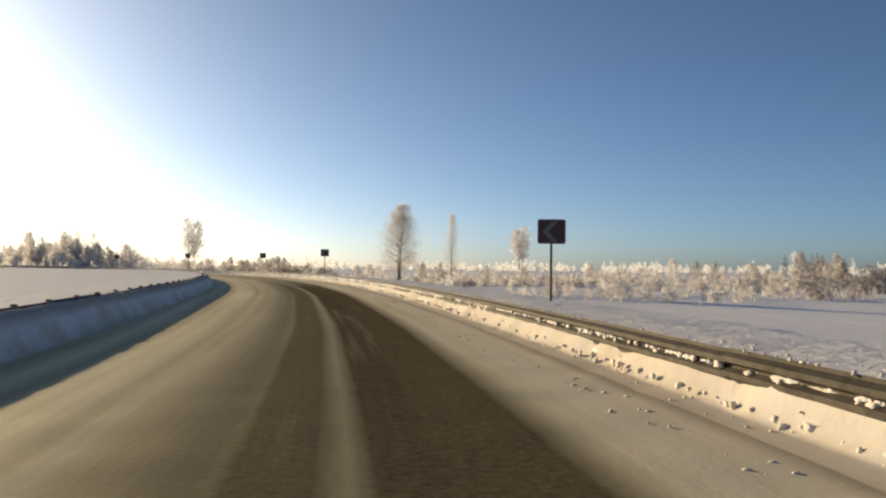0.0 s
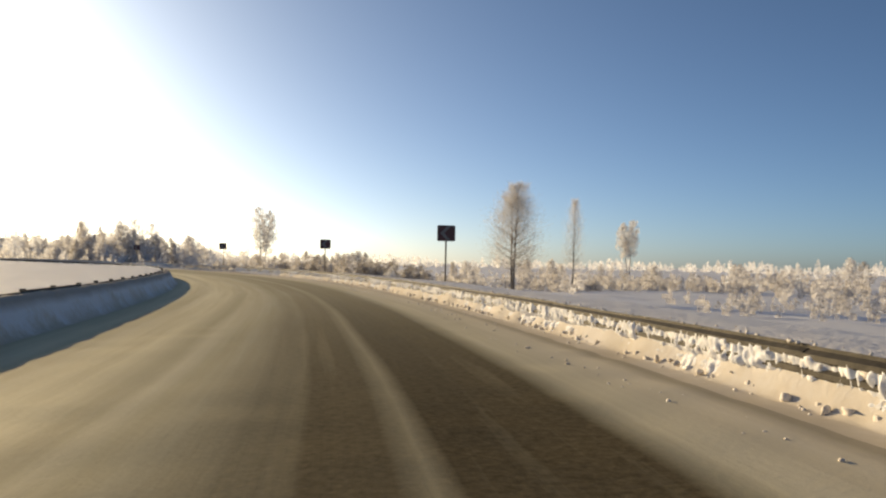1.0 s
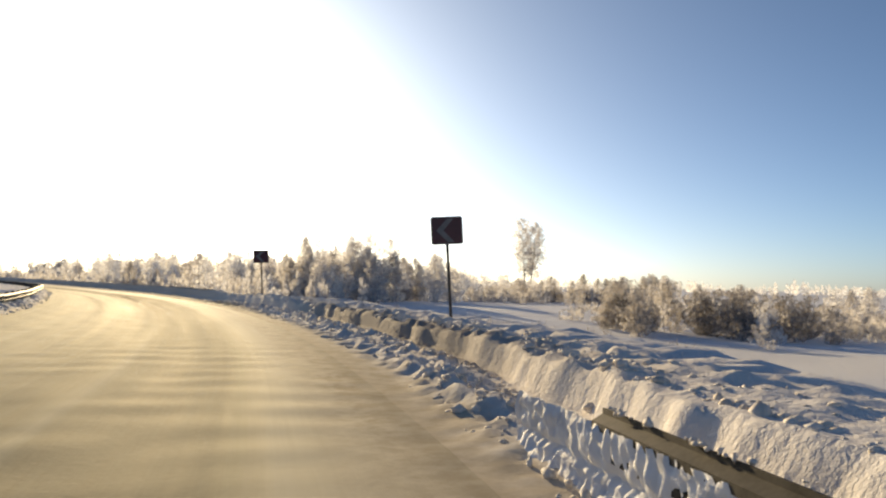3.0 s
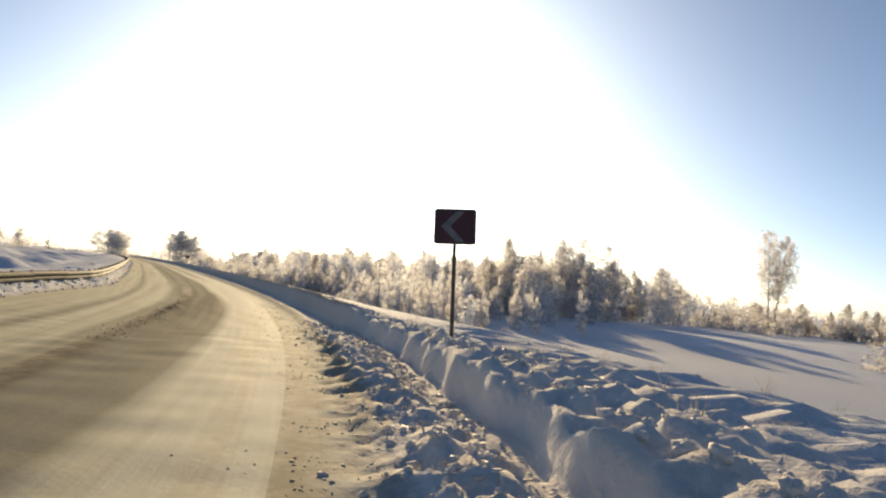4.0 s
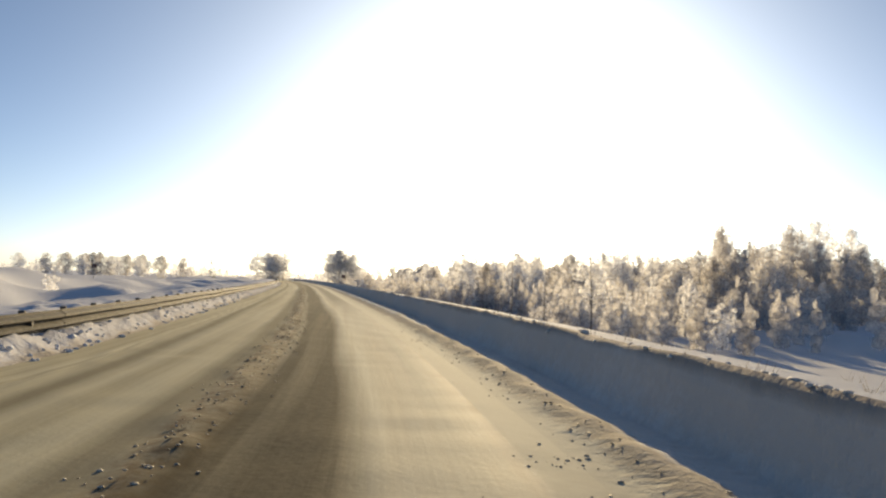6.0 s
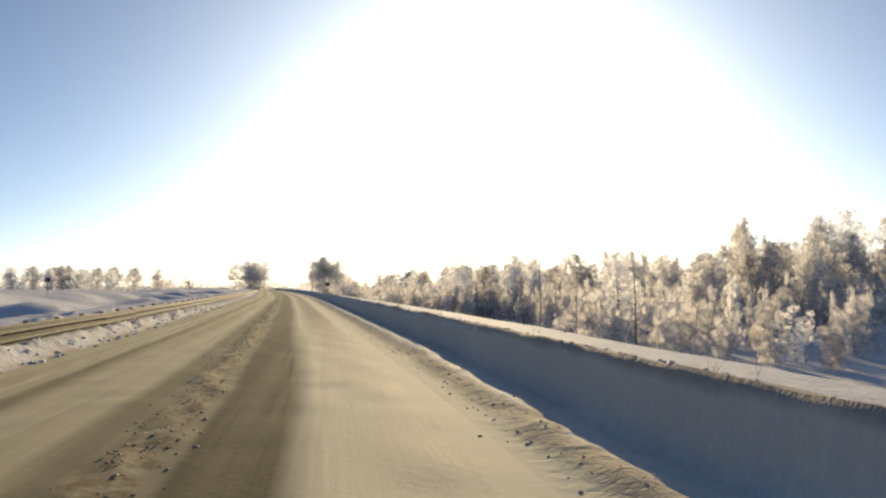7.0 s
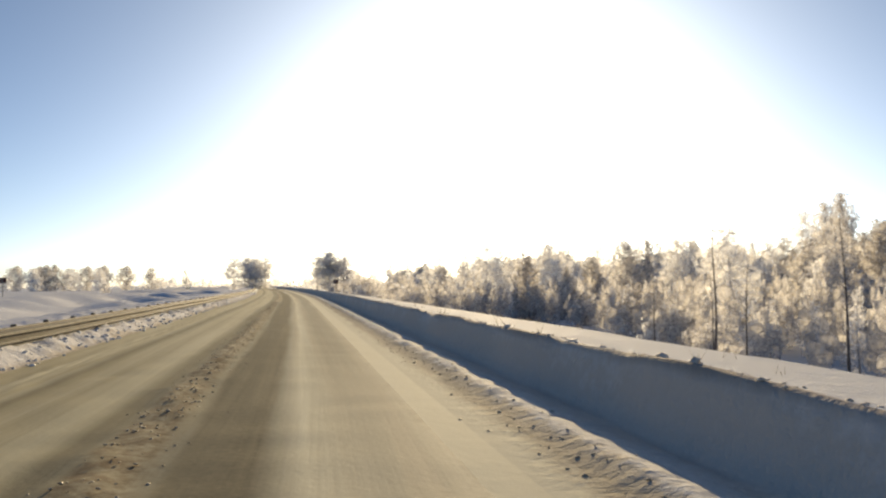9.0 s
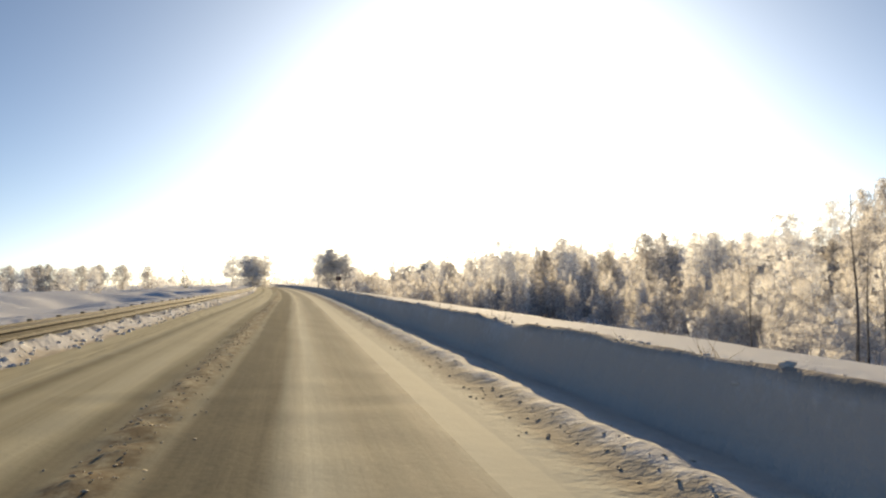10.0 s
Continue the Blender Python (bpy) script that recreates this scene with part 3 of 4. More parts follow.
def heading(s):
    return float(np.interp(s, LINE_S, LINE_H))


def road_pose(s, o, z, turn_deg=0.0):
    x, y = spot(s, o)
    return pose(float(x), float(y), z, 0, 0, math.degrees(heading(s)) + turn_deg)


# ---- guardrails: W-beams on steel posts ----


def beam_mesh(length):
    prof = [(0.0, 0.0), (0.0, 0.035), (-0.07, 0.075), (-0.07, 0.125), (0.0, 0.165), (0.0, 0.185), (-0.07, 0.225), (-0.07, 0.275), (0.0, 0.315), (0.0, 0.35)]
    bm = bmesh.new()
    rings = []
    for y in (0.0, length / 2, length):
        front = [bm.verts.new((x, y, z)) for x, z in prof]
        back = [bm.verts.new((x + 0.012, y, z)) for x, z in prof]
        rings.append(front + back[::-1])
    n = len(rings[0])
    for a, b in zip(rings, rings[1:]):
        for i in range(n):
            bm.faces.new((a[i], a[(i + 1) % n], b[(i + 1) % n], b[i]))
    bm.faces.new(rings[0])
    bm.faces.new(rings[-1][::-1])
    bmesh.ops.recalc_face_normals(bm, faces=bm.faces)
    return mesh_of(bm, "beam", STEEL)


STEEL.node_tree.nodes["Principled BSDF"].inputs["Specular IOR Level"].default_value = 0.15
BEAM = beam_mesh(4.06)
POST_ME = mesh_of(box(0.10, 0.07, 1.2, -0.45, 0.008), "post", POST)
POST_LOW = mesh_of(box(0.10, 0.07, 1.08, -0.45, 0.008), "post", POST)
BLOCK_ME = mesh_of(box(0.16, 0.08, 0.16, 0.0, 0.01), "spacer", POST)


def guardrail(name, s0, s1, o, tops, side, label):
    """side: +1 on the outer edge (the beams face the road), -1 on the inner one. tops: height of each beam's lower edge."""
    root = empty(name, Matrix(), label, "guardrail", kind="")
    for i in range(int((s1 - s0) / 4)):
        a, b = s0 + 4 * i, s0 + 4 * i + 4
        pa, pb = Vector(spot(a, o)), Vector(spot(b, o))
        yaw = math.degrees(math.atan2(-(pb - pa).x, (pb - pa).y))
        lift = 0.035 * (1 - float(smooth(106, 132, a))) if side < 0 else 0.0
        for z in tops:
            z += lift
            m = pose(pa.x, pa.y, z, 0, 0, yaw)
            if side < 0:
                m = pose(pb.x, pb.y, z, 0, 0, yaw + 180)
            part("beam", BEAM, None, root, m=m @ pose(0, 0, random.uniform(-0.012, 0.012), random.uniform(-0.15, 0.15)))
        for k in (0.5, 2.5):
            x, y = spot(a + k, o + 0.16 * side)
            post = part("post", POST_ME if side < 0 else POST_LOW, None, root, m=pose(float(x), float(y), max(tops) - 0.38 + lift, random.uniform(-1, 1), random.uniform(-1.5, 1.5), math.degrees(heading(a + k))))
            part("spacer", BLOCK_ME, None, post, m=pose(-0.09 * side, 0, 0.46 + 0.0))
    return root


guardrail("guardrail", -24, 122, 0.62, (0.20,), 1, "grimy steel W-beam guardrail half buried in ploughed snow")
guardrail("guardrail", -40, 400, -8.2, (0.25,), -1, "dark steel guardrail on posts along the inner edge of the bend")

# ---- snow clods ----


def clod_arrays(seed, sub=2, blocky=False, knobs=1.0):
    bm = bmesh.new()
    bmesh.ops.create_icosphere(bm, subdivisions=sub, radius=1)
    r = np.random.RandomState(seed)
    off = Vector(r.uniform(-50, 50, 3).tolist())
    for v in bm.verts:
        c = v.co.copy()
        if blocky:
            c = Vector([math.copysign(abs(a) ** 0.55, a) for a in c]) * 0.85
        d = 1 + knobs * (0.45 * noise.noise(c * 1.3 + off) + 0.34 * noise.noise(c * 3.1 + off) + 0.2 * noise.noise(c * 7 + off))
        v.co = c * d
    bm.verts.index_update()
    v = np.array([v.co[:] for v in bm.verts])
    f = np.array([[x.index for x in q.verts] for q in bm.faces])
    bm.free()
    return v, f


BLOCKS = [clod_arrays(60 + i, 2, i % 2 == 0, 1.0) for i in range(16)]
SMALL = [clod_arrays(20 + i, 1) for i in range(8)]
CRUSTS = [clod_arrays(80 + i, 1, False, 1.7) for i in range(10)]


def heap(name, items, mat, label, category, kinds):
    """One object of many clods. items: x, y, z, sx, sy, sz, yaw."""
    V, F, n = [], [], 0
    for i, (x, y, z, sx, sy, sz, yaw) in enumerate(items):
        v, f = kinds[i % len(kinds)]
        c, s = math.cos(yaw), math.sin(yaw)
        p = v * (sx, sy, sz)
        V.append(np.stack([x + p[:, 0] * c - p[:, 1] * s, y + p[:, 0] * s + p[:, 1] * c, z + p[:, 2]], -1))
        F.append(f + n)
        n += len(v)
    ob = link_mesh(name, np.concatenate(V).tolist(), np.concatenate(F).tolist(), mat, shade=True)
    return tagged(ob, label, category, kind="stuff")


rng = np.random.RandomState(5)
items = []
# snow plastered on the beam: it fills the hollow and hangs to the ground in ragged curtains, thicker further on
CS, CZ = np.arange(-20, 121.5, 0.03), np.arange(-0.02, 0.50, 0.035)
PS, PZ = np.meshgrid(CS, CZ, indexing="ij")
lean = smooth(10, 60, PS)
deep = 0.052 + 0.038 * lean + 0.017 * CRUMB(PS * 5.5, PZ * 2.4) + 0.013 * SPECK(PS * 2.6, PZ * 1.6) + 0.016 * LUMP(PS * 2.2, PZ * 2.4) + 0.018 * HUMP(PS * 1.6, 4.0)
deep = deep - 0.16 * smooth(0.39 + 0.07 * lean, 0.46 + 0.06 * lean, PZ) - 0.06 * np.exp(-((PZ - 0.2) / 0.025) ** 2) - 0.10 * (1 - lean) * smooth(0.15, 0.21, PZ) * (1 - smooth(0.27, 0.30, PZ)) - 0.035 * (1 - lean) * smooth(0.26, 0.3, PZ)
deep = deep + 0.05 * smooth(0.12, 0.0, PZ)
PX, PY = spot(PS, 0.635 - np.clip(deep, -0.05, 0.15))
link_mesh("rail_snow", np.stack([PX, PY, PZ], -1).reshape(-1, 3).tolist(), grid_faces(*PS.shape).tolist(), SNOW, shade=True)
tagged(bpy.data.objects["rail_snow"], "ragged snow plastered on the guardrail and hanging from it", "snow", kind="stuff")
for s in np.arange(-20, 121, 0.3):           # loose clods caught in the beam and fallen at its foot
    if rng.rand() < 0.5:
        x, y = spot(s + rng.uniform(-0.1, 0.1), 0.59 + rng.uniform(-0.02, 0.01))
        items.append((x, y, 0.375 + rng.uniform(-0.04, 0.02), rng.uniform(0.02, 0.05), rng.uniform(0.03, 0.09), rng.uniform(0.02, 0.05), heading(s)))
    x, y = spot(s + rng.uniform(-0.1, 0.1), rng.uniform(0.38, 0.52))
    items.append((x, y, 0.04 + rng.uniform(-0.02, 0.05), rng.uniform(0.02, 0.05), rng.uniform(0.03, 0.07), rng.uniform(0.02, 0.06), heading(s)))
heap("rail_clods", items, CLOD, "loose clods of snow caught at the guardrail", "snow", BLOCKS)
items = []
for i in range(2000):                        # crumbs on the beam, at its foot and on the berm behind
    s = 120 - 140 * rng.rand() ** 1.3
    k = rng.rand()
    o = rng.uniform(0.58, 0.66) if k < 0.3 else (rng.uniform(0.7, 1.5) if k < 0.6 else 0.5 - abs(rng.normal(0, 0.22)))
    z = 0.56 if k < 0.3 else float(height(np.array([s]), np.array([o]))[0])
    r = rng.uniform(0.006, 0.024)
    x, y = spot(s, o)
    items.append((x, y, z + r * 0.2, r, r * rng.uniform(1, 1.8), r * rng.uniform(0.6, 1.2), heading(s)))
heap("rail_crumbs", items, CLOD, "small crumbs of dirty snow on and round the guardrail", "snow", CRUSTS)

items = []
for i in range(5000):                        # torn-up snow on the shoulder where the wall is broken
    s = rng.uniform(119, 166)
    foot = np.interp(s, WALL_S, WALL_O)
    o = foot - 0.1 - abs(rng.normal(0, 0.75)) if rng.rand() < 0.75 else foot + 0.5 + 0.1 * float(smooth(136, 146, s)) + abs(rng.normal(0, 0.4))
    if o < 0.45 + 0.25 * math.sin(s * 0.7) or (o < 0.9 and i % 3):
        continue
    r = rng.uniform(0.01, 0.042) if i % 24 or s > 146 else rng.uniform(0.05, 0.085)
    x, y = spot(s, o)
    items.append((x, y, float(height(np.array([s]), np.array([o]))[0]) - r * 0.1, r * rng.uniform(0.8, 1.9), r * rng.uniform(0.8, 1.6), r * rng.uniform(0.5, 1.1), rng.uniform(0, 6)))
heap("snow_clods", items, CLOD, "broken clods of ploughed snow strewn over the shoulder", "snow", CRUSTS + SMALL[:4])

items = []
for _ in range(3000):                        # crumbs along the wall's foot and on the slush ridge
    s = rng.uniform(158, 262)
    if rng.rand() < 0.3:
        o = np.interp(s, WALL_S, WALL_O) - 0.8 + rng.normal(0, 0.2)
    else:
        o = float(ridge_o(s)) + rng.normal(0, 0.17)
    r = rng.uniform(0.005, 0.018)
    x, y = spot(s, o)
    items.append((x, y, float(height(np.array([s]), np.array([o]))[0]) + r * 0.3, r * rng.uniform(0.8, 1.6), r * rng.uniform(0.8, 1.6), r * 0.5, rng.uniform(0, 6)))
heap("slush_crumbs", items, BROWN, "gritty brown crumbs of frozen slush on the road", "slush", CRUSTS)

items = []
for i in range(1500):                       # grit and frozen slush flung on the shoulder
    s = rng.uniform(148, 175)
    if LUMP(s * 0.6, 9.0) < -0.2:
        continue
    o = rng.normal(0.4, 0.3)
    r = 0.003 + 0.011 * rng.rand() ** 2 + (0.01 if i % 25 == 0 else 0)
    x, y = spot(s, o)
    items.append((x, y, float(height(np.array([s]), np.array([o]))[0]) + r * 0.2, r * rng.uniform(0.8, 2), r * rng.uniform(0.8, 2), r * 0.6, rng.uniform(0, 6)))
heap("shoulder_grit", items, BROWN, "brown grit and frozen slush flung on the shoulder", "slush", CRUSTS)

items = []
for _ in range(420):                         # a trail of crumbs on the shoulder before the guardrail
    s = rng.uniform(-5, 118)
    o = rng.normal(-0.6, 0.16) + 0.2 * math.sin(s * 0.3)
    r = rng.uniform(0.008, 0.028)
    x, y = spot(s, o)
    items.append((x, y, r * 0.2, r, r * 1.5, r * 0.6, rng.uniform(0, 6)))
heap("snow_crumbs", items, CLOD, "trail of snow crumbs along the shoulder", "snow", SMALL)

items = []
for _ in range(1500):                         # rough foot of the inner bank
    s = rng.uniform(120, 330)
    o = LEFT_FOOT + rng.uniform(-0.75, 0.1)
    r = rng.uniform(0.015, 0.055)
    x, y = spot(s, o)
    items.append((x, y, float(height(np.array([s]), np.array([o]))[0]) + r * 0.2, r * 1.1, r * 1.2, r * 0.8, rng.uniform(0, 6)))
heap("bank_clods", items, SNOW, "lumps of snow along the foot of the inner guardrail", "snow", SMALL)

items = []
for _ in range(900):                         # dirty crumbled crest of the long wall, and bits fallen behind it
    s = rng.uniform(158, 262)
    o = np.interp(s, WALL_S, WALL_O) + 0.2 + abs(rng.normal(0, 0.3)) * (1 if rng.rand() < 0.8 else 4)
    r = rng.uniform(0.008, 0.026) if rng.rand() < 0.93 else rng.uniform(0.03, 0.06)
    x, y = spot(s, o)
    items.append((x, y, float(height(np.array([s]), np.array([o]))[0]) + r * 0.1, r * 1.2, r * rng.uniform(1, 2.2), r * 0.7, heading(s)))
heap("crest_clods", items, CLOD, "crumbled dirty clods along the top of the snow wall", "snow", CRUSTS)

V, F = [], []
for _ in range(170):                         # dry stalks poking out of the snow on the bank
    s, o = rng.uniform(128, 250), rng.uniform(2.2, 13)
    if s < 160:
        o += 1.2
    x, y = spot(s, o)
    z = float(height(np.array([s]), np.array([o]))[0])
    for _ in range(rng.randint(3, 9)):
        a, l, t = rng.uniform(0, 6.28), rng.uniform(0.08, 0.28), rng.uniform(0.05, 0.2)
        bx, by = x + rng.normal(0, 0.06), y + rng.normal(0, 0.06)
        k = len(V)
        V += [(bx - 0.006, by, z - 0.03), (bx + 0.006, by + 0.004, z - 0.03), (bx + t * math.cos(a), by + t * math.sin(a), z + l)]
        F.append((k, k + 1, k + 2))
tagged(link_mesh("dry_grass", V, F, STALK), "dry grass stalks poking through the snow on the bank", "grass", kind="stuff")

LUMPS = []
for i in range(5):
    v, f = clod_arrays(40 + i, 3)
    me = bpy.data.meshes.new("snow_lump")
    me.from_pydata(v.tolist(), [], f.tolist())
    me.materials.append(CLOD)
    me.polygons.foreach_set("use_smooth", np.ones(len(me.polygons), dtype=bool))
    LUMPS.append(me)
for i in range(110):                          # big lumps on the wall's crest and on the shoulder
    s = rng.uniform(122, 158)
    o = np.interp(s, WALL_S, WALL_O) + 0.42 + 0.1 * float(smooth(136, 146, s)) + rng.normal(0.05, 0.14)
    r = rng.uniform(0.03, 0.095)
    ob = new("snow_lump", LUMPS[i % 5])
    x, y = spot(s, o)
    ob.matrix_world = pose(float(x), float(y), float(height(np.array([s]), np.array([o]))[0]) + r * 0.2, 0, 0, rng.uniform(0, 360)) @ Matrix.Diagonal((r * 1.2, r, r * 0.75, 1))
    tagged(ob, "rounded lump of frozen snow on the ploughed wall", "snow lump", "snow lumps on the wall")

# ---- chevron signs ----


def rounded_plate(w, h, r, t):
    bm = bmesh.new()
    ring = []
    for cx, cz, a0 in ((w / 2 - r, h / 2 - r, 0), (-w / 2 + r, h / 2 - r, 90), (-w / 2 + r, -h / 2 + r, 180), (w / 2 - r, -h / 2 + r, 270)):
        for k in range(5):
            a = radians(a0 + k * 22.5)
            ring.append((cx + r * math.cos(a), cz + r * math.sin(a)))
    front = [bm.verts.new((x, -t / 2, z)) for x, z in ring]
    back = [bm.verts.new((x, t / 2, z)) for x, z in ring]
    bm.faces.new(front)
    bm.faces.new(back[::-1])
    for i in range(len(ring)):
        j = (i + 1) % len(ring)
        bm.faces.new((front[i], back[i], back[j], front[j]))
    bmesh.ops.recalc_face_normals(bm, faces=bm.faces)
    return bm


def chevron(w, h, t):
    """A broad arrowhead pointing to -x."""
    bm = bmesh.new()
    pts = [(-0.36 * w, 0), (0.02 * w, 0.46 * h), (0.24 * w, 0.46 * h), (-0.12 * w, 0), (0.24 * w, -0.46 * h), (0.02 * w, -0.46 * h)]
    for y in (-t / 2, t / 2):
        v = [bm.verts.new((x, y, z)) for x, z in pts]
        bm.faces.new((v[0], v[1], v[2], v[3]))
        bm.faces.new((v[0], v[3], v[4], v[5]))
    bmesh.ops.recalc_face_normals(bm, faces=bm.faces)
    return bm


def pole_bm(r, h, n=12):
    bm = bmesh.new()
    bmesh.ops.create_cone(bm, cap_ends=True, segments=n, radius1=r, radius2=r, depth=h)
    bmesh.ops.translate(bm, vec=(0, 0, h / 2), verts=bm.verts)
    return bm


def chevron_sign(m, post_h, label):
    root = empty("chevron_sign", m, label, "road sign", "chevron signs round the bend")
    part("post", pole_bm(0.038, post_h + 0.6), POST, root, "dark steel post", pose(0, 0, -0.6))
    bracket = part("bracket", box(0.3, 0.03, 0.05, 0, 0.004), SIGN_BACK, root, m=pose(0, -0.045, post_h - 0.5))
    part("bracket", bracket.data, None, root, m=pose(0, -0.045, post_h - 0.15))
    board = part("board", rounded_plate(0.80, 0.70, 0.06, 0.02), SIGN_WHITE, root, "grimy pale-edged board", pose(0, -0.072, post_h - 0.34))
    part("face", rounded_plate(0.74, 0.64, 0.045, 0.006), SIGN_RED, board, "dark red face", pose(0, -0.0125, 0))
    part("chevron", chevron(0.74, 0.64, 0.006), SIGN_GREY, board, "grimy white arrowhead", pose(0, -0.0175, 0))
    return root


SIGN = "dark red chevron board with white arrowhead on a thin post"
for x, y, zb, zc, turn_deg, lx, ly in ((3.07, 22.73, 0.33, 2.37, 0, 0, 0), (-11.60, 78.3, 0.33, 2.58, 12, 0, 0), (-23.2, 102.8, 0.43, 2.53, 22, 0, 0),
                                       (-40.19, 126.3, 0.46, 2.62, 30, -0.18, 0.02), (-58.07, 142.7, 0.42, 2.54, 36, -0.36, 0.28), (-205.7, 238.4, -0.3, 1.7, 60, 0, 0), (-209.0, 190.4, 0.1, 2.1, 75, 0, 0)):
    lean = Vector((0, 0, 1)).rotation_difference(Vector((lx, ly, zc - zb))).to_matrix().to_4x4()
    chevron_sign(Matrix.Translation((x, y, zb)) @ lean @ pose(0, 0, 0, 0, 0, turn_deg), zc - zb + 0.34, SIGN)



def hill_board(x, y, yaw):
    root = empty("information_board", pose(x, y, ground_at(x, y), 0, 0, yaw), "dark rectangular road board on two posts on the snowy hill", "road sign")
    for dx in (-0.4, 0.4):
        part("post", pole_bm(0.035, 1.5), POST, root, m=pose(dx, 0, -0.4))
    part("board", rounded_plate(1.25, 0.55, 0.04, 0.03), POST, root, "unlit board", pose(0, -0.06, 0.85))


hill_board(-140.8, 158.0, 75)

# ---- trees ----


def tube(V, F, a, b, ra, rb, n=5):
    a, b = np.array(a), np.array(b)
    d = (b - a) / max(1e-6, np.linalg.norm(b - a))
    u = np.cross(d, (0.31, 0.95, 0.05))
    u /= np.linalg.norm(u)
    w = np.cross(d, u)
    k = sum(len(x) for x in V)
    ang = np.arange(n) * 2 * np.pi / n
    circle = np.outer(np.cos(ang), u) + np.outer(np.sin(ang), w)
    V.append(np.concatenate([a + circle * ra, b + circle * rb]))
    for i in range(n):
        F.append((k + i, k + (i + 1) % n, k + n + (i + 1) % n, k + n + i))


def twig_sprays(base, way, length, width, r):
    """Slim three-cornered sprays from base points along their ways (arrays)."""
    n = len(base)
    side = np.cross(way, r.normal(size=(n, 3)))
    side /= np.linalg.norm(side, axis=1)[:, None] + 1e-9
    L, W = length[:, None], width[:, None]
    V = np.stack([base + side * W, base - side * W, base + way * L], 1).reshape(-1, 3)
    return V, np.arange(3 * n).reshape(n, 3)


def unit(v):
    return v / (np.linalg.norm(v, axis=-1, keepdims=True) + 1e-9)


def loose(arrays, share, seed):
    """The same lump with part of its faces left out, so that light and sky come through."""
    v, f = arrays
    return v, f[np.random.RandomState(seed).rand(len(f)) < share]


TUFTS = [loose(clod_arrays(100 + i, 2, False, 0.75), 0.44, i) for i in range(8)]
FAR_TUFTS = [loose(clod_arrays(120 + i, 1, False, 0.6), 0.7, i) for i in range(8)]


def tufts(centres, radii, r, kinds):
    """Lumpy masses of twigs. radii: across and upright, one row each."""
    V, F, n = [], [], 0
    for c, (a, b) in zip(centres, radii):
        v, f = kinds[r.randint(len(kinds))]
        t = r.uniform(0, 6.28)
        x, y = v[:, 0] * math.cos(t) - v[:, 1] * math.sin(t), v[:, 0] * math.sin(t) + v[:, 1] * math.cos(t)
        V.append(np.stack([c[0] + x * a, c[1] + y * a, c[2] + v[:, 2] * b], -1))
        F.append(f + n)
        n += len(v)
    return np.concatenate(V), np.concatenate(F)


def join_soup(*pieces):
    V, F, n = [], [], 0
    for v, f in pieces:
        V.append(v)
        F.append(np.asarray(f) + n)
        n += len(v)
    return np.concatenate(V), np.concatenate(F)


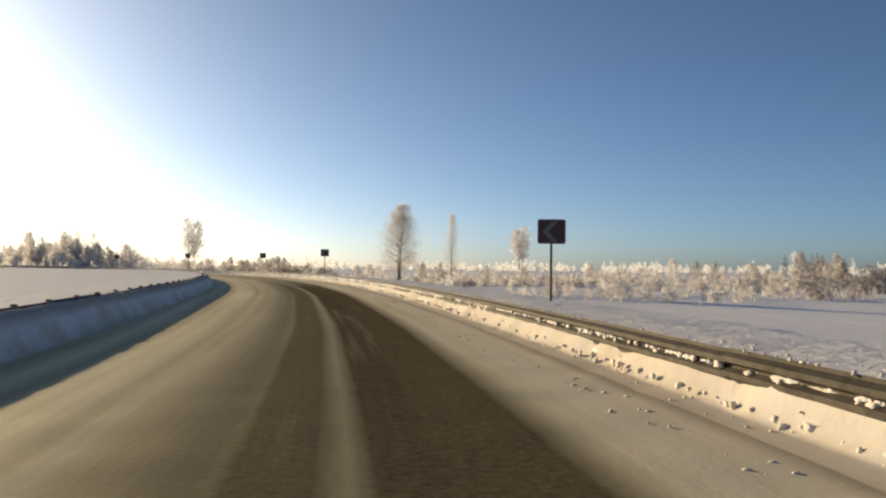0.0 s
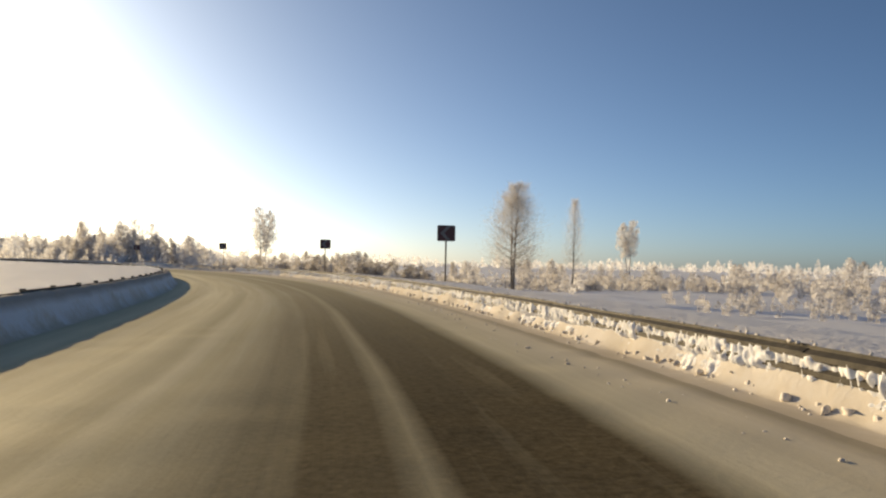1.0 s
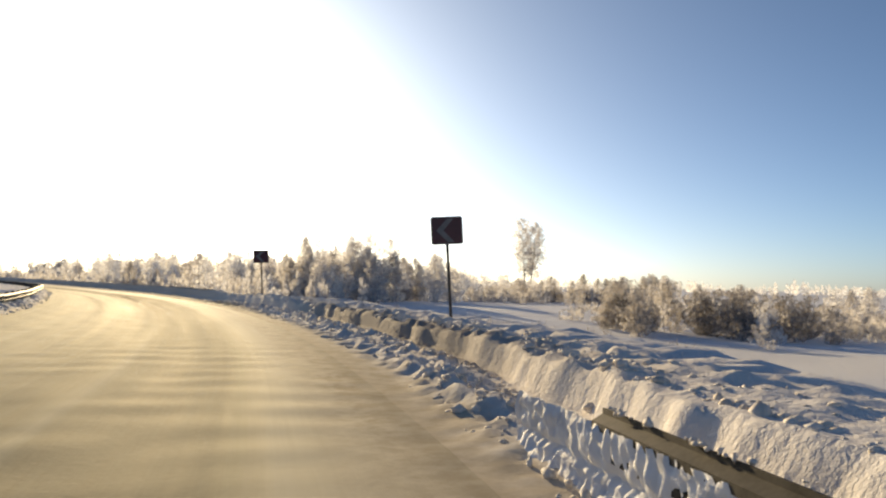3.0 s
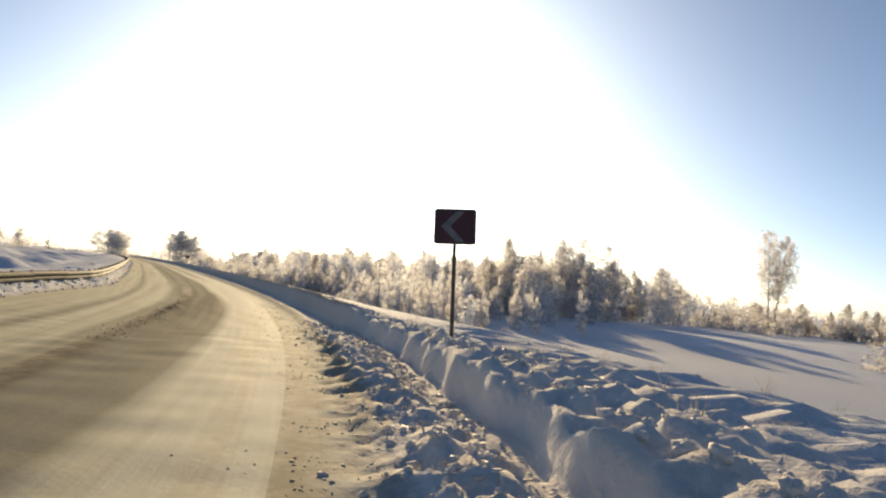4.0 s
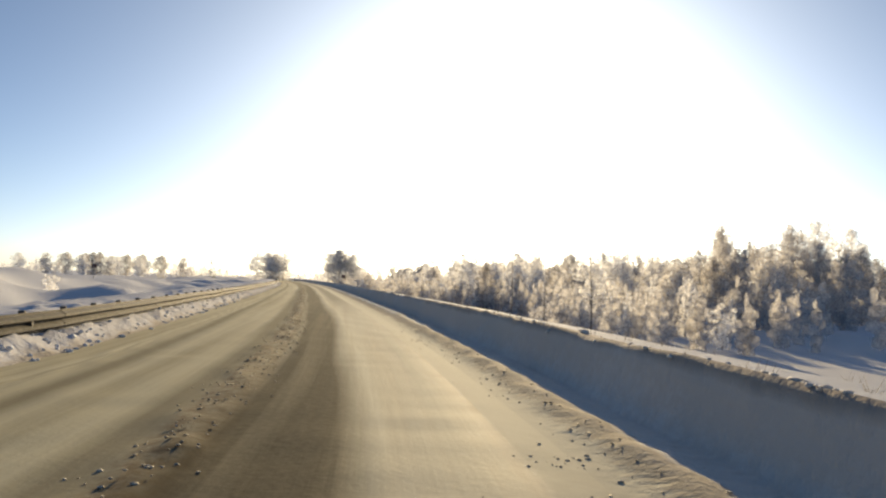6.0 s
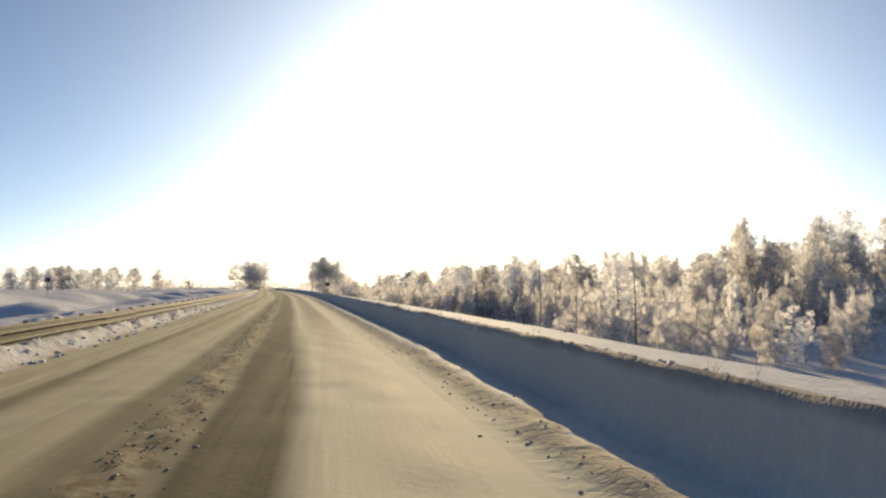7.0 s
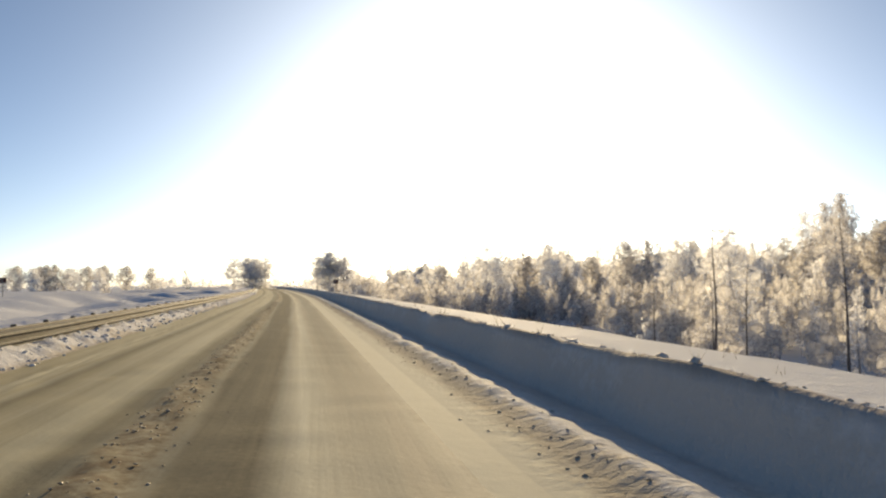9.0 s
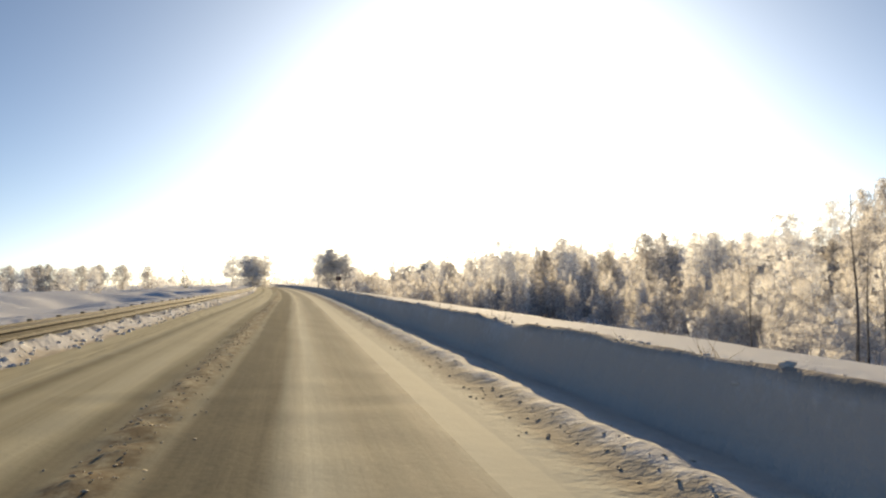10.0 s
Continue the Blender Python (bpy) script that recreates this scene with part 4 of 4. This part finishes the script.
def tree_meshes(name, seed, h, shape, trunks, limbs, lobes, twigs, spread, base, bark, leaf, spray=(0.35, 0.06), up=1.0, puff=0.4, tall=1.15, lean_out=0.10):
    """Trunk and crown meshes of a frosted tree: limbs that carry tufts of twigs and fine sprays. shape: crown radius by relative height."""
    r = np.random.RandomState(seed)
    V, F = [], []
    C, R, B, W = [], [], [], []
    for k in range(trunks):
        round_by = k * 6.28 / trunks + 0.3 * seed
        lean = r.normal(0, 0.03, 2) + (trunks > 1) * lean_out * np.array([math.cos(round_by), math.sin(round_by)])
        foot = np.array([0.25 * (trunks > 1) * math.cos(round_by), 0.25 * (trunks > 1) * math.sin(round_by), -0.6])
        top_h = h * (1 if k == 0 else r.uniform(0.85, 0.98))
        pts, rad = [], []
        for q in np.linspace(0, 1, 7):
            pts.append(foot + np.array([lean[0] * q * top_h + 0.05 * math.sin(q * 7 + seed), lean[1] * q * top_h + 0.05 * math.cos(q * 6 + seed), q * (top_h + 0.6) * 0.97]))
            rad.append(max(0.012 * h * (1 - q) ** 0.8 / (1 + 0.25 * (trunks - 1)), 0.012))
        for a, b, ra, rb in zip(pts, pts[1:], rad, rad[1:]):
            tube(V, F, a, b, ra, rb, 5)
        pts = np.array(pts)
        for i in range(limbs):
            q = base + (0.97 - base) * ((i + r.rand()) / limbs) ** 0.9
            p = np.array([np.interp(q, np.linspace(0, 1, 7), pts[:, c]) for c in range(3)])
            az = i * 2.4 + r.uniform(-0.5, 0.5)
            full = max(0.02 * h, shape(q) * spread * h)
            reach = full * r.uniform(0.6, 1.05)
            rise = up * (0.2 + 0.6 * q) + r.uniform(-0.15, 0.15)
            out = unit(np.array([math.cos(az), math.sin(az), rise]))
            mid = p + out * reach * 0.5
            end = mid + unit(out + np.array([0, 0, 0.2])) * reach * 0.5
            end[2] = min(end[2], h * 0.98)
            lr = 0.0045 * h * (1 - q) + 0.008
            tube(V, F, p, mid, lr, lr * 0.65, 4)
            tube(V, F, mid, end, lr * 0.65, lr * 0.25, 3)
            for j in range(lobes):
                t = 1.0 - (j + 0.4 * r.rand()) / max(lobes, 1) * 0.8
                c = p + (mid - p) * t * 2 if t < 0.5 else mid + (end - mid) * (t * 2 - 1)
                size = puff * (0.42 * full + (0.05 if shape is dome or shape is oval else 0.02) * h) * r.uniform(0.6, 1.15)
                C.append(c + r.normal(0, 0.15, 3) * size)
                R.append((size, size * tall * r.uniform(0.8, 1.2)))
            for j in range(twigs):
                t = 0.25 + 0.75 * r.rand()
                c = p + (mid - p) * t * 2 if t < 0.5 else mid + (end - mid) * (t * 2 - 1)
                B.append(c + r.normal(0, 0.22, 3) * full * (0.45 + 0.3 * (lobes == 0)))
                W.append(unit(out * 0.9 + r.normal(0, 0.55, 3) + np.array([0, 0, 0.25])))
    B, W = np.array(B), np.array(W)
    keep = (B[:, 2] > 0.05) & (B[:, 2] < h)
    B, W = B[keep], W[keep]
    q = r.uniform(0.6, 1.3, len(B)) * spray[0] * (0.6 + h / 22)
    pieces = [twig_sprays(B, W, q, q * spray[1] / spray[0] * 0.75, r)]
    if C:
        pieces.append(tufts(C, R, r, TUFTS))
    TV, TF = join_soup(*pieces)
    trunk = bpy.data.meshes.new(name + "_trunk")
    trunk.from_pydata(np.concatenate(V).tolist(), [], F)
    trunk.materials.append(bark)
    trunk.polygons.foreach_set("use_smooth", np.ones(len(trunk.polygons), dtype=bool))
    crown = bpy.data.meshes.new(name + "_crown")
    crown.from_pydata(TV.tolist(), [], TF.tolist())
    crown.materials.append(leaf)
    crown.polygons.foreach_set("use_smooth", np.ones(len(crown.polygons), dtype=bool))
    return trunk, crown


def oval(q):
    return math.sin(math.pi * min(1, max(0, (q * 0.92 + 0.06)))) ** 0.8 * 0.9 + 0.06


def dome(q):
    return (1 - q ** 2.4) * 0.9 + 0.08


def cone(q):
    return (1 - q) * 0.95 + 0.03


def spire(q):
    return 0.25 + 0.75 * (1 - q) ** 0.8


def slim(q):
    return 0.35 + 0.45 * math.sin(math.pi * min(1, q))


def crest(q):
    """A rounded crown on a bare lower trunk."""
    return math.sin(math.pi * min(1, max(0, (q - 0.22) / 0.78)) ** 0.8) ** 0.7 + 0.05


KINDS = {}
KINDS["birch", 0] = tree_meshes("birch", 10, 18, crest, 2, 34, 2, 60, 0.17, 0.34, BIRCH, DULL, (0.5, 0.018), 1.1, 0.5, 1.2, 0.10)
KINDS["birch", 1] = tree_meshes("birch", 11, 18, oval, 2, 34, 0, 300, 0.26, 0.22, BIRCH, SCRUB, (0.5, 0.018), 1.6, 0.4, 1.2, 0.06)
KINDS["birch", 2] = tree_meshes("birch", 12, 18, oval, 1, 46, 0, 160, 0.24, 0.24, BIRCH, SCRUB, (0.5, 0.018), 1.8)
for i in range(4):
    KINDS["tree", i] = tree_meshes("tree", 20 + i, 12, (oval, dome, oval, dome)[i], 1, (26, 24, 26, 22)[i], 2, 44, (0.25, 0.30, 0.28, 0.28)[i], 0.04, BARK, (FROST, DULL, DULL, SCRUB)[i], (0.34, 0.022), 1.1, 0.62, 1.1)
for i in range(3):
    KINDS["bush", i] = tree_meshes("bush", 30 + i, 4, dome, 3, 5, 1, 22, 0.36, 0.05, BARK, (FROST, SCRUB, DULL)[i], (0.34, 0.02), 1.0, 0.85, 1.15)
for i in range(2):
    KINDS["sapling", i] = tree_meshes("sapling", 40 + i, 6, spire, 1, 18, 1, 26, 0.17, 0.04, BARK, FROST, (0.28, 0.02), 1.6, 0.9, 1.7)
for i in range(2):
    KINDS["thicket", i] = tree_meshes("thicket", 36 + i, 6, dome, 3, 7, 1, 40, 0.34, 0.04, BARK, THORN, (0.36, 0.02), 1.0, 0.8, 1.2)
KINDS["pine", 0] = tree_meshes("pine", 50, 8, cone, 1, 24, 1, 30, 0.24, 0.12, BARK, NEEDLE, (0.36, 0.04), 0.5, 0.55, 0.8)
KINDS["bare", 0] = tree_meshes("bare", 52, 6, slim, 1, 16, 0, 26, 0.07, 0.35, BIRCH, SCRUB, (0.28, 0.018), 1.8)
BASE_H = {"birch": 18, "tree": 12, "bush": 4, "sapling": 6, "pine": 8, "bare": 6, "thicket": 6}
WORDS = {"birch": ("tall birch white with hoarfrost standing in the snowy field", "birch"),
         "tree": ("leafless tree thick with hoarfrost at the wood's edge", "tree"),
         "bush": ("low frosted shrub rising from the snow", "shrub"),
         "sapling": ("slender young tree coated in frost", "young tree"),
         "pine": ("dark evergreen pine dusted with frost", "pine"),
         "thicket": ("dark leafless thicket with a little frost on it", "thicket"),
         "bare": ("thin bare young trunk beside the snow wall", "young tree")}


def plant(kind, i, x, y, h, z=None, wide=1.0, yaw=0.0, group=""):
    trunk, crown = KINDS[kind, i]
    k = h / BASE_H[kind]
    if z is None:
        z = ground_at(x, y)
    root = empty({"tree": "frosted_tree", "bare": "bare_sapling", "bush": "shrub"}.get(kind, kind),
                 pose(x, y, z, 0, 0, yaw) @ Matrix.Diagonal((k * wide, k * wide, k, 1)), *WORDS[kind], group)
    part("trunk", trunk, None, root)
    part("crown", crown, None, root)
    return root


# single trees that stand out
plant("birch", 0, -102.6, 325.8, 25.5, -4.2, 0.95, 20)
plant("birch", 1, -10.0, 183.6, 19.5, -3.7, 1.35, 100)
plant("birch", 2, 2.1, 214.0, 20, -4.4, 0.75, 40)
plant("birch", 0, 44.0, 452.0, 29, -3.2, 1.0, 200)
for x, y, h, k in ((-127.0, 278.0, 16.8, 0), (-123.5, 281.0, 15.5, 0), (-130.5, 275.0, 15.8, 2), (-125.0, 273.5, 13.0, 1), (-133.0, 280.0, 14.5, 0), (-120.0, 277.0, 12.0, 2), (-137.5, 283.0, 12.5, 0)):
    plant("tree", k, x, y, h, -3.4, 1.0, h * 50 % 360, "tall clump of trees in the field")
plant("tree", 0, -156.7, 301.4, 16.5, -3.2, 0.9, 130)
plant("tree", 3, -152.0, 303.0, 15.5, -3.2, 0.8, 170)
plant("tree", 3, -136.0, 264.0, 15.5, -3.2, 0.8, 220)
plant("tree", 1, -141.5, 272.0, 15.0, -3.2, 0.8, 310)
for x, y, h in ((-297, 272, 9.8), (-293, 274.7, 9.6), (-301, 269.2, 9.6), (-298.5, 275.2, 9.4), (-294.5, 272.7, 9.2), (-299.5, 272.7, 9.4),
                (-336.5, 325.5, 13.4), (-333.5, 323, 13.2), (-335, 323.7, 13.8), (-330.5, 326.5, 12.2), (-338.7, 321, 12.0), (-332.7, 328.5, 11.5)):
    plant("tree", 0, x, y, h, -0.7, 1.8, x * 37 % 360, "far clumps of trees beside the road")
plant("pine", 0, -362.8, 283.3, 9.0, -0.6, 1.5, 0)
plant("sapling", 0, -267.5, 324.1, 11.0, -3.2, 0.9, 0)
plant("tree", 2, -188.5, 301.8, 13.4, -3.2, 0.7, 0)
plant("tree", 0, -184.0, 304.5, 13.0, -3.2, 0.8, 70)
plant("tree", 2, -178.0, 300.0, 12.6, -3.2, 0.7, 140)
for x, y, h in ((-352, 235, 7), (-360, 244, 6.5), (-347, 250, 7), (-364, 230, 7), (-342, 240, 6), (-356, 239, 7.5), (-362, 250, 7), (-350, 258, 7), (-345, 230, 6), (-340, 262, 6.5), (-370, 238, 7), (-335, 245, 6), (-358, 222, 6.5), (-350, 212, 6), (-366, 206, 7)):
    plant("tree", int(h * 2) % 4, x, y, h * 1.15, -0.5, 1.7, h * 40, "row of trees beyond the hill")
plant("bush", 1, -226.9, 209.1, 3.0, -1.8, 1.2, 0)
plant("bush", 0, -150.0, 168.0, 2.2, None, 1.2, 60)
for x, y, top in ((-110.1, 198.1, 4.2), (-111.5, 190.1, 3.5), (-116.0, 193.3, 1.8), (-109.5, 186.5, 1.6), (-113.5, 196.0, 2.4)):
    plant("bare", 0, x, y, top - ground_at(x, y), None, 1.0, x * 50, "bare saplings beside the wall")

r = np.random.RandomState(11)
# the wood on the outer side, past the bend
count = 0
while count < 190:
    s, o = r.uniform(226, 500), 22 + 95 * r.rand() ** 1.4
    edge = 20 + 10 * math.sin(s * 0.05) + max(0, 260 - s) * 0.25
    if o < edge:
        continue
    x, y = (float(v) for v in spot(s, o))
    if x > -112 or y > 345:
        continue
    depth = o - edge
    kind = "bush" if depth < 5 and r.rand() < 0.7 else ("sapling" if depth < 18 and r.rand() < 0.65 else "tree")
    h = {"bush": r.uniform(2.5, 5), "sapling": r.uniform(4, 7), "tree": r.uniform(6, 9.5) + min(depth, 40) * 0.08}[kind]
    plant(kind, r.choice({"bush": (0, 1, 2), "sapling": (0, 1), "tree": (0, 1, 2, 3, 3) if s < 310 else (0, 0, 0, 2)}[kind]), x, y, h, None, r.uniform(0.9, 1.4), r.uniform(0, 360), "trees of the frosted wood")
    count += 1
for _ in range(110):                          # undergrowth along the wood's edge
    s = r.uniform(228, 430)
    o = 20 + 10 * math.sin(s * 0.05) + max(0, 260 - s) * 0.25 + r.uniform(-2, 16)
    x, y = (float(v) for v in spot(s, o))
    plant("bush", r.choice((0, 1, 2)), x, y, r.uniform(2.0, 4.2), None, r.uniform(1.0, 1.6), r.uniform(0, 360), "undergrowth at the wood's edge")
# shrubs and thickets in the low field outside the bend
for x0, x1, y0, y1, n, lo, hi in ((-66, -22, 230, 250, 10, 5, 8), (14, 80, 130, 165, 14, 2, 5), (-115, -60, 325, 350, 22, 5, 9),
                                  (-40, 20, 190, 235, 14, 2.5, 6), (40, 150, 210, 300, 26, 5, 9), (95, 165, 190, 260, 16, 8, 13), (20, 70, 165, 200, 10, 2.5, 5), (-30, 40, 250, 330, 24, 4, 8), (-115, -95, 300, 322, 10, 3, 6)):
    for _ in range(n):
        h = r.uniform(lo, hi)
        kind = "bush" if h < 6.2 else ("tree" if r.rand() < 0.88 else "sapling")
        plant(kind, r.choice({"bush": (1, 1, 2), "sapling": (0, 1), "tree": (2, 3, 3, 3)}[kind]), r.uniform(x0, x1), r.uniform(y0, y1), h, None, r.uniform(0.9, 1.4), r.uniform(0, 360), "thickets in the field")


for x0, x1, y0, y1, n, lo, hi in ((-56, -26, 210, 226, 16, 4.5, 7.5), (70, 150, 150, 200, 12, 3, 6), (100, 170, 185, 240, 12, 6, 10)):
    for _ in range(n):                        # darker thickets that carry less frost
        plant("thicket", r.randint(2), r.uniform(x0, x1), r.uniform(y0, y1), r.uniform(lo, hi), None, r.uniform(1.0, 1.5), r.uniform(0, 360), "dark thickets in the field")
for _ in range(9):                            # dark evergreens at the far side of the field
    plant("pine", 0, r.uniform(105, 168), r.uniform(195, 262), r.uniform(9, 14), None, r.uniform(1.0, 1.4), r.uniform(0, 360), "evergreens across the field")


def far_wood(name, places, hs, leaf, label, lobes=5, sprays=14, wide=0.3, fine=0.05):
    """Distant woods as one object of rough frosted crowns."""
    rr = np.random.RandomState(len(places))
    P, H = np.array(places), np.array(hs)
    C, R = [], []
    for p, h in zip(P, H):
        for k in range(lobes):
            t = (k + rr.uniform(0.3, 0.9)) / lobes
            a, w = rr.uniform(0, 6.28), wide * h * math.sin(math.pi * (0.15 + 0.78 * t))
            C.append(p + np.array([0.45 * w * math.cos(a), 0.45 * w * math.sin(a), h * t * 0.88]))
            R.append((w * rr.uniform(0.6, 0.9), h / lobes * rr.uniform(0.7, 1.0)))
    n = sprays * len(P)
    i = np.repeat(np.arange(len(P)), sprays)
    t, a = rr.rand(n), rr.uniform(0, 6.28, n)
    w = wide * H[i] * np.sin(np.pi * (0.12 + 0.83 * t)) * np.sqrt(rr.rand(n))
    B = P[i] + np.stack([w * np.cos(a), w * np.sin(a), H[i] * t * 0.95], -1)
    q = rr.uniform(0.6, 1.3, n) * 0.1 * H[i]
    V, F = join_soup(tufts(C, R, rr, FAR_TUFTS), twig_sprays(B, unit(rr.normal(0, 0.4, (n, 3)) + np.array([0, 0, 0.9])), q, q * fine, rr))
    ob = link_mesh(name, V.tolist(), F.tolist(), leaf, shade=True)
    return tagged(ob, label, "woods", kind="stuff")


pl, hs = [], []
for _ in range(1700):                        # the ring of woods at the horizon
    a = r.uniform(-100, 100)
    d = r.uniform(620, 1000)
    x, y = -80 + d * -math.sin(radians(a)), 160 + d * math.cos(radians(a))
    pl.append((x, y, -2.5))
    hs.append(r.uniform(6, 12) * (0.7 + 0.5 * math.sin(a * 0.35) ** 2))
far_wood("far_woods", pl, hs, FROST, "hazy band of frosted woods along the horizon")
pl, hs = [], []
for _ in range(1000):                        # the wood's depth behind its edge
    s, o = r.uniform(250, 560), r.uniform(62, 190)
    x, y = (float(v) for v in spot(s, o))
    if x > -125:
        continue
    pl.append((x, y, -3.4))
    hs.append(r.uniform(6, 10.5))
far_wood("inner_wood", pl, hs, FROST, "dense frosted trees deep in the wood")

pl, hs = [], []
for x0, x1, y0, y1, n, lo, hi in ((-58, 40, 220, 262, 380, 1.8, 4.2), (14, 90, 128, 175, 130, 1.0, 2.8), (-120, -60, 318, 352, 220, 2.5, 5.0), (40, 160, 196, 300, 260, 2.5, 5.5)):
    for _ in range(n):
        x, y = r.uniform(x0, x1), r.uniform(y0, y1)
        if math.sin(x * 0.11 + y * 0.07) + math.sin(x * 0.05 - y * 0.13) < -0.5:
            continue
        pl.append((x, y, ground_at(x, y) - 0.1))
        hs.append(r.uniform(lo, hi))
far_wood("scrub", pl, hs, SCRUB, "brownish grey frosted scrub in the low field", 3, 45, 0.42)
pl, hs = [], []
for _ in range(520):                         # saplings and brush between the trees of the wood
    s = r.uniform(226, 450)
    o = 21 + 10 * math.sin(s * 0.05) + max(0, 260 - s) * 0.25 + 30 * r.rand() ** 1.5
    x, y = (float(v) for v in spot(s, o))
    pl.append((x, y, ground_at(x, y) - 0.1))
    hs.append(r.uniform(2.5, 5.5) + 0.05 * (o - 20))
far_wood("brushwood", pl, hs, DULL, "dense pale brushwood thick with hoarfrost between the trees", 6, 50, 0.2)

# the plan above is drawn in units of SITE metres
for ob in [o for o in scene.objects if o.parent is None and o.type in {"MESH", "EMPTY"}]:
    ob.matrix_world = Matrix.Scale(SITE, 4) @ ob.matrix_world
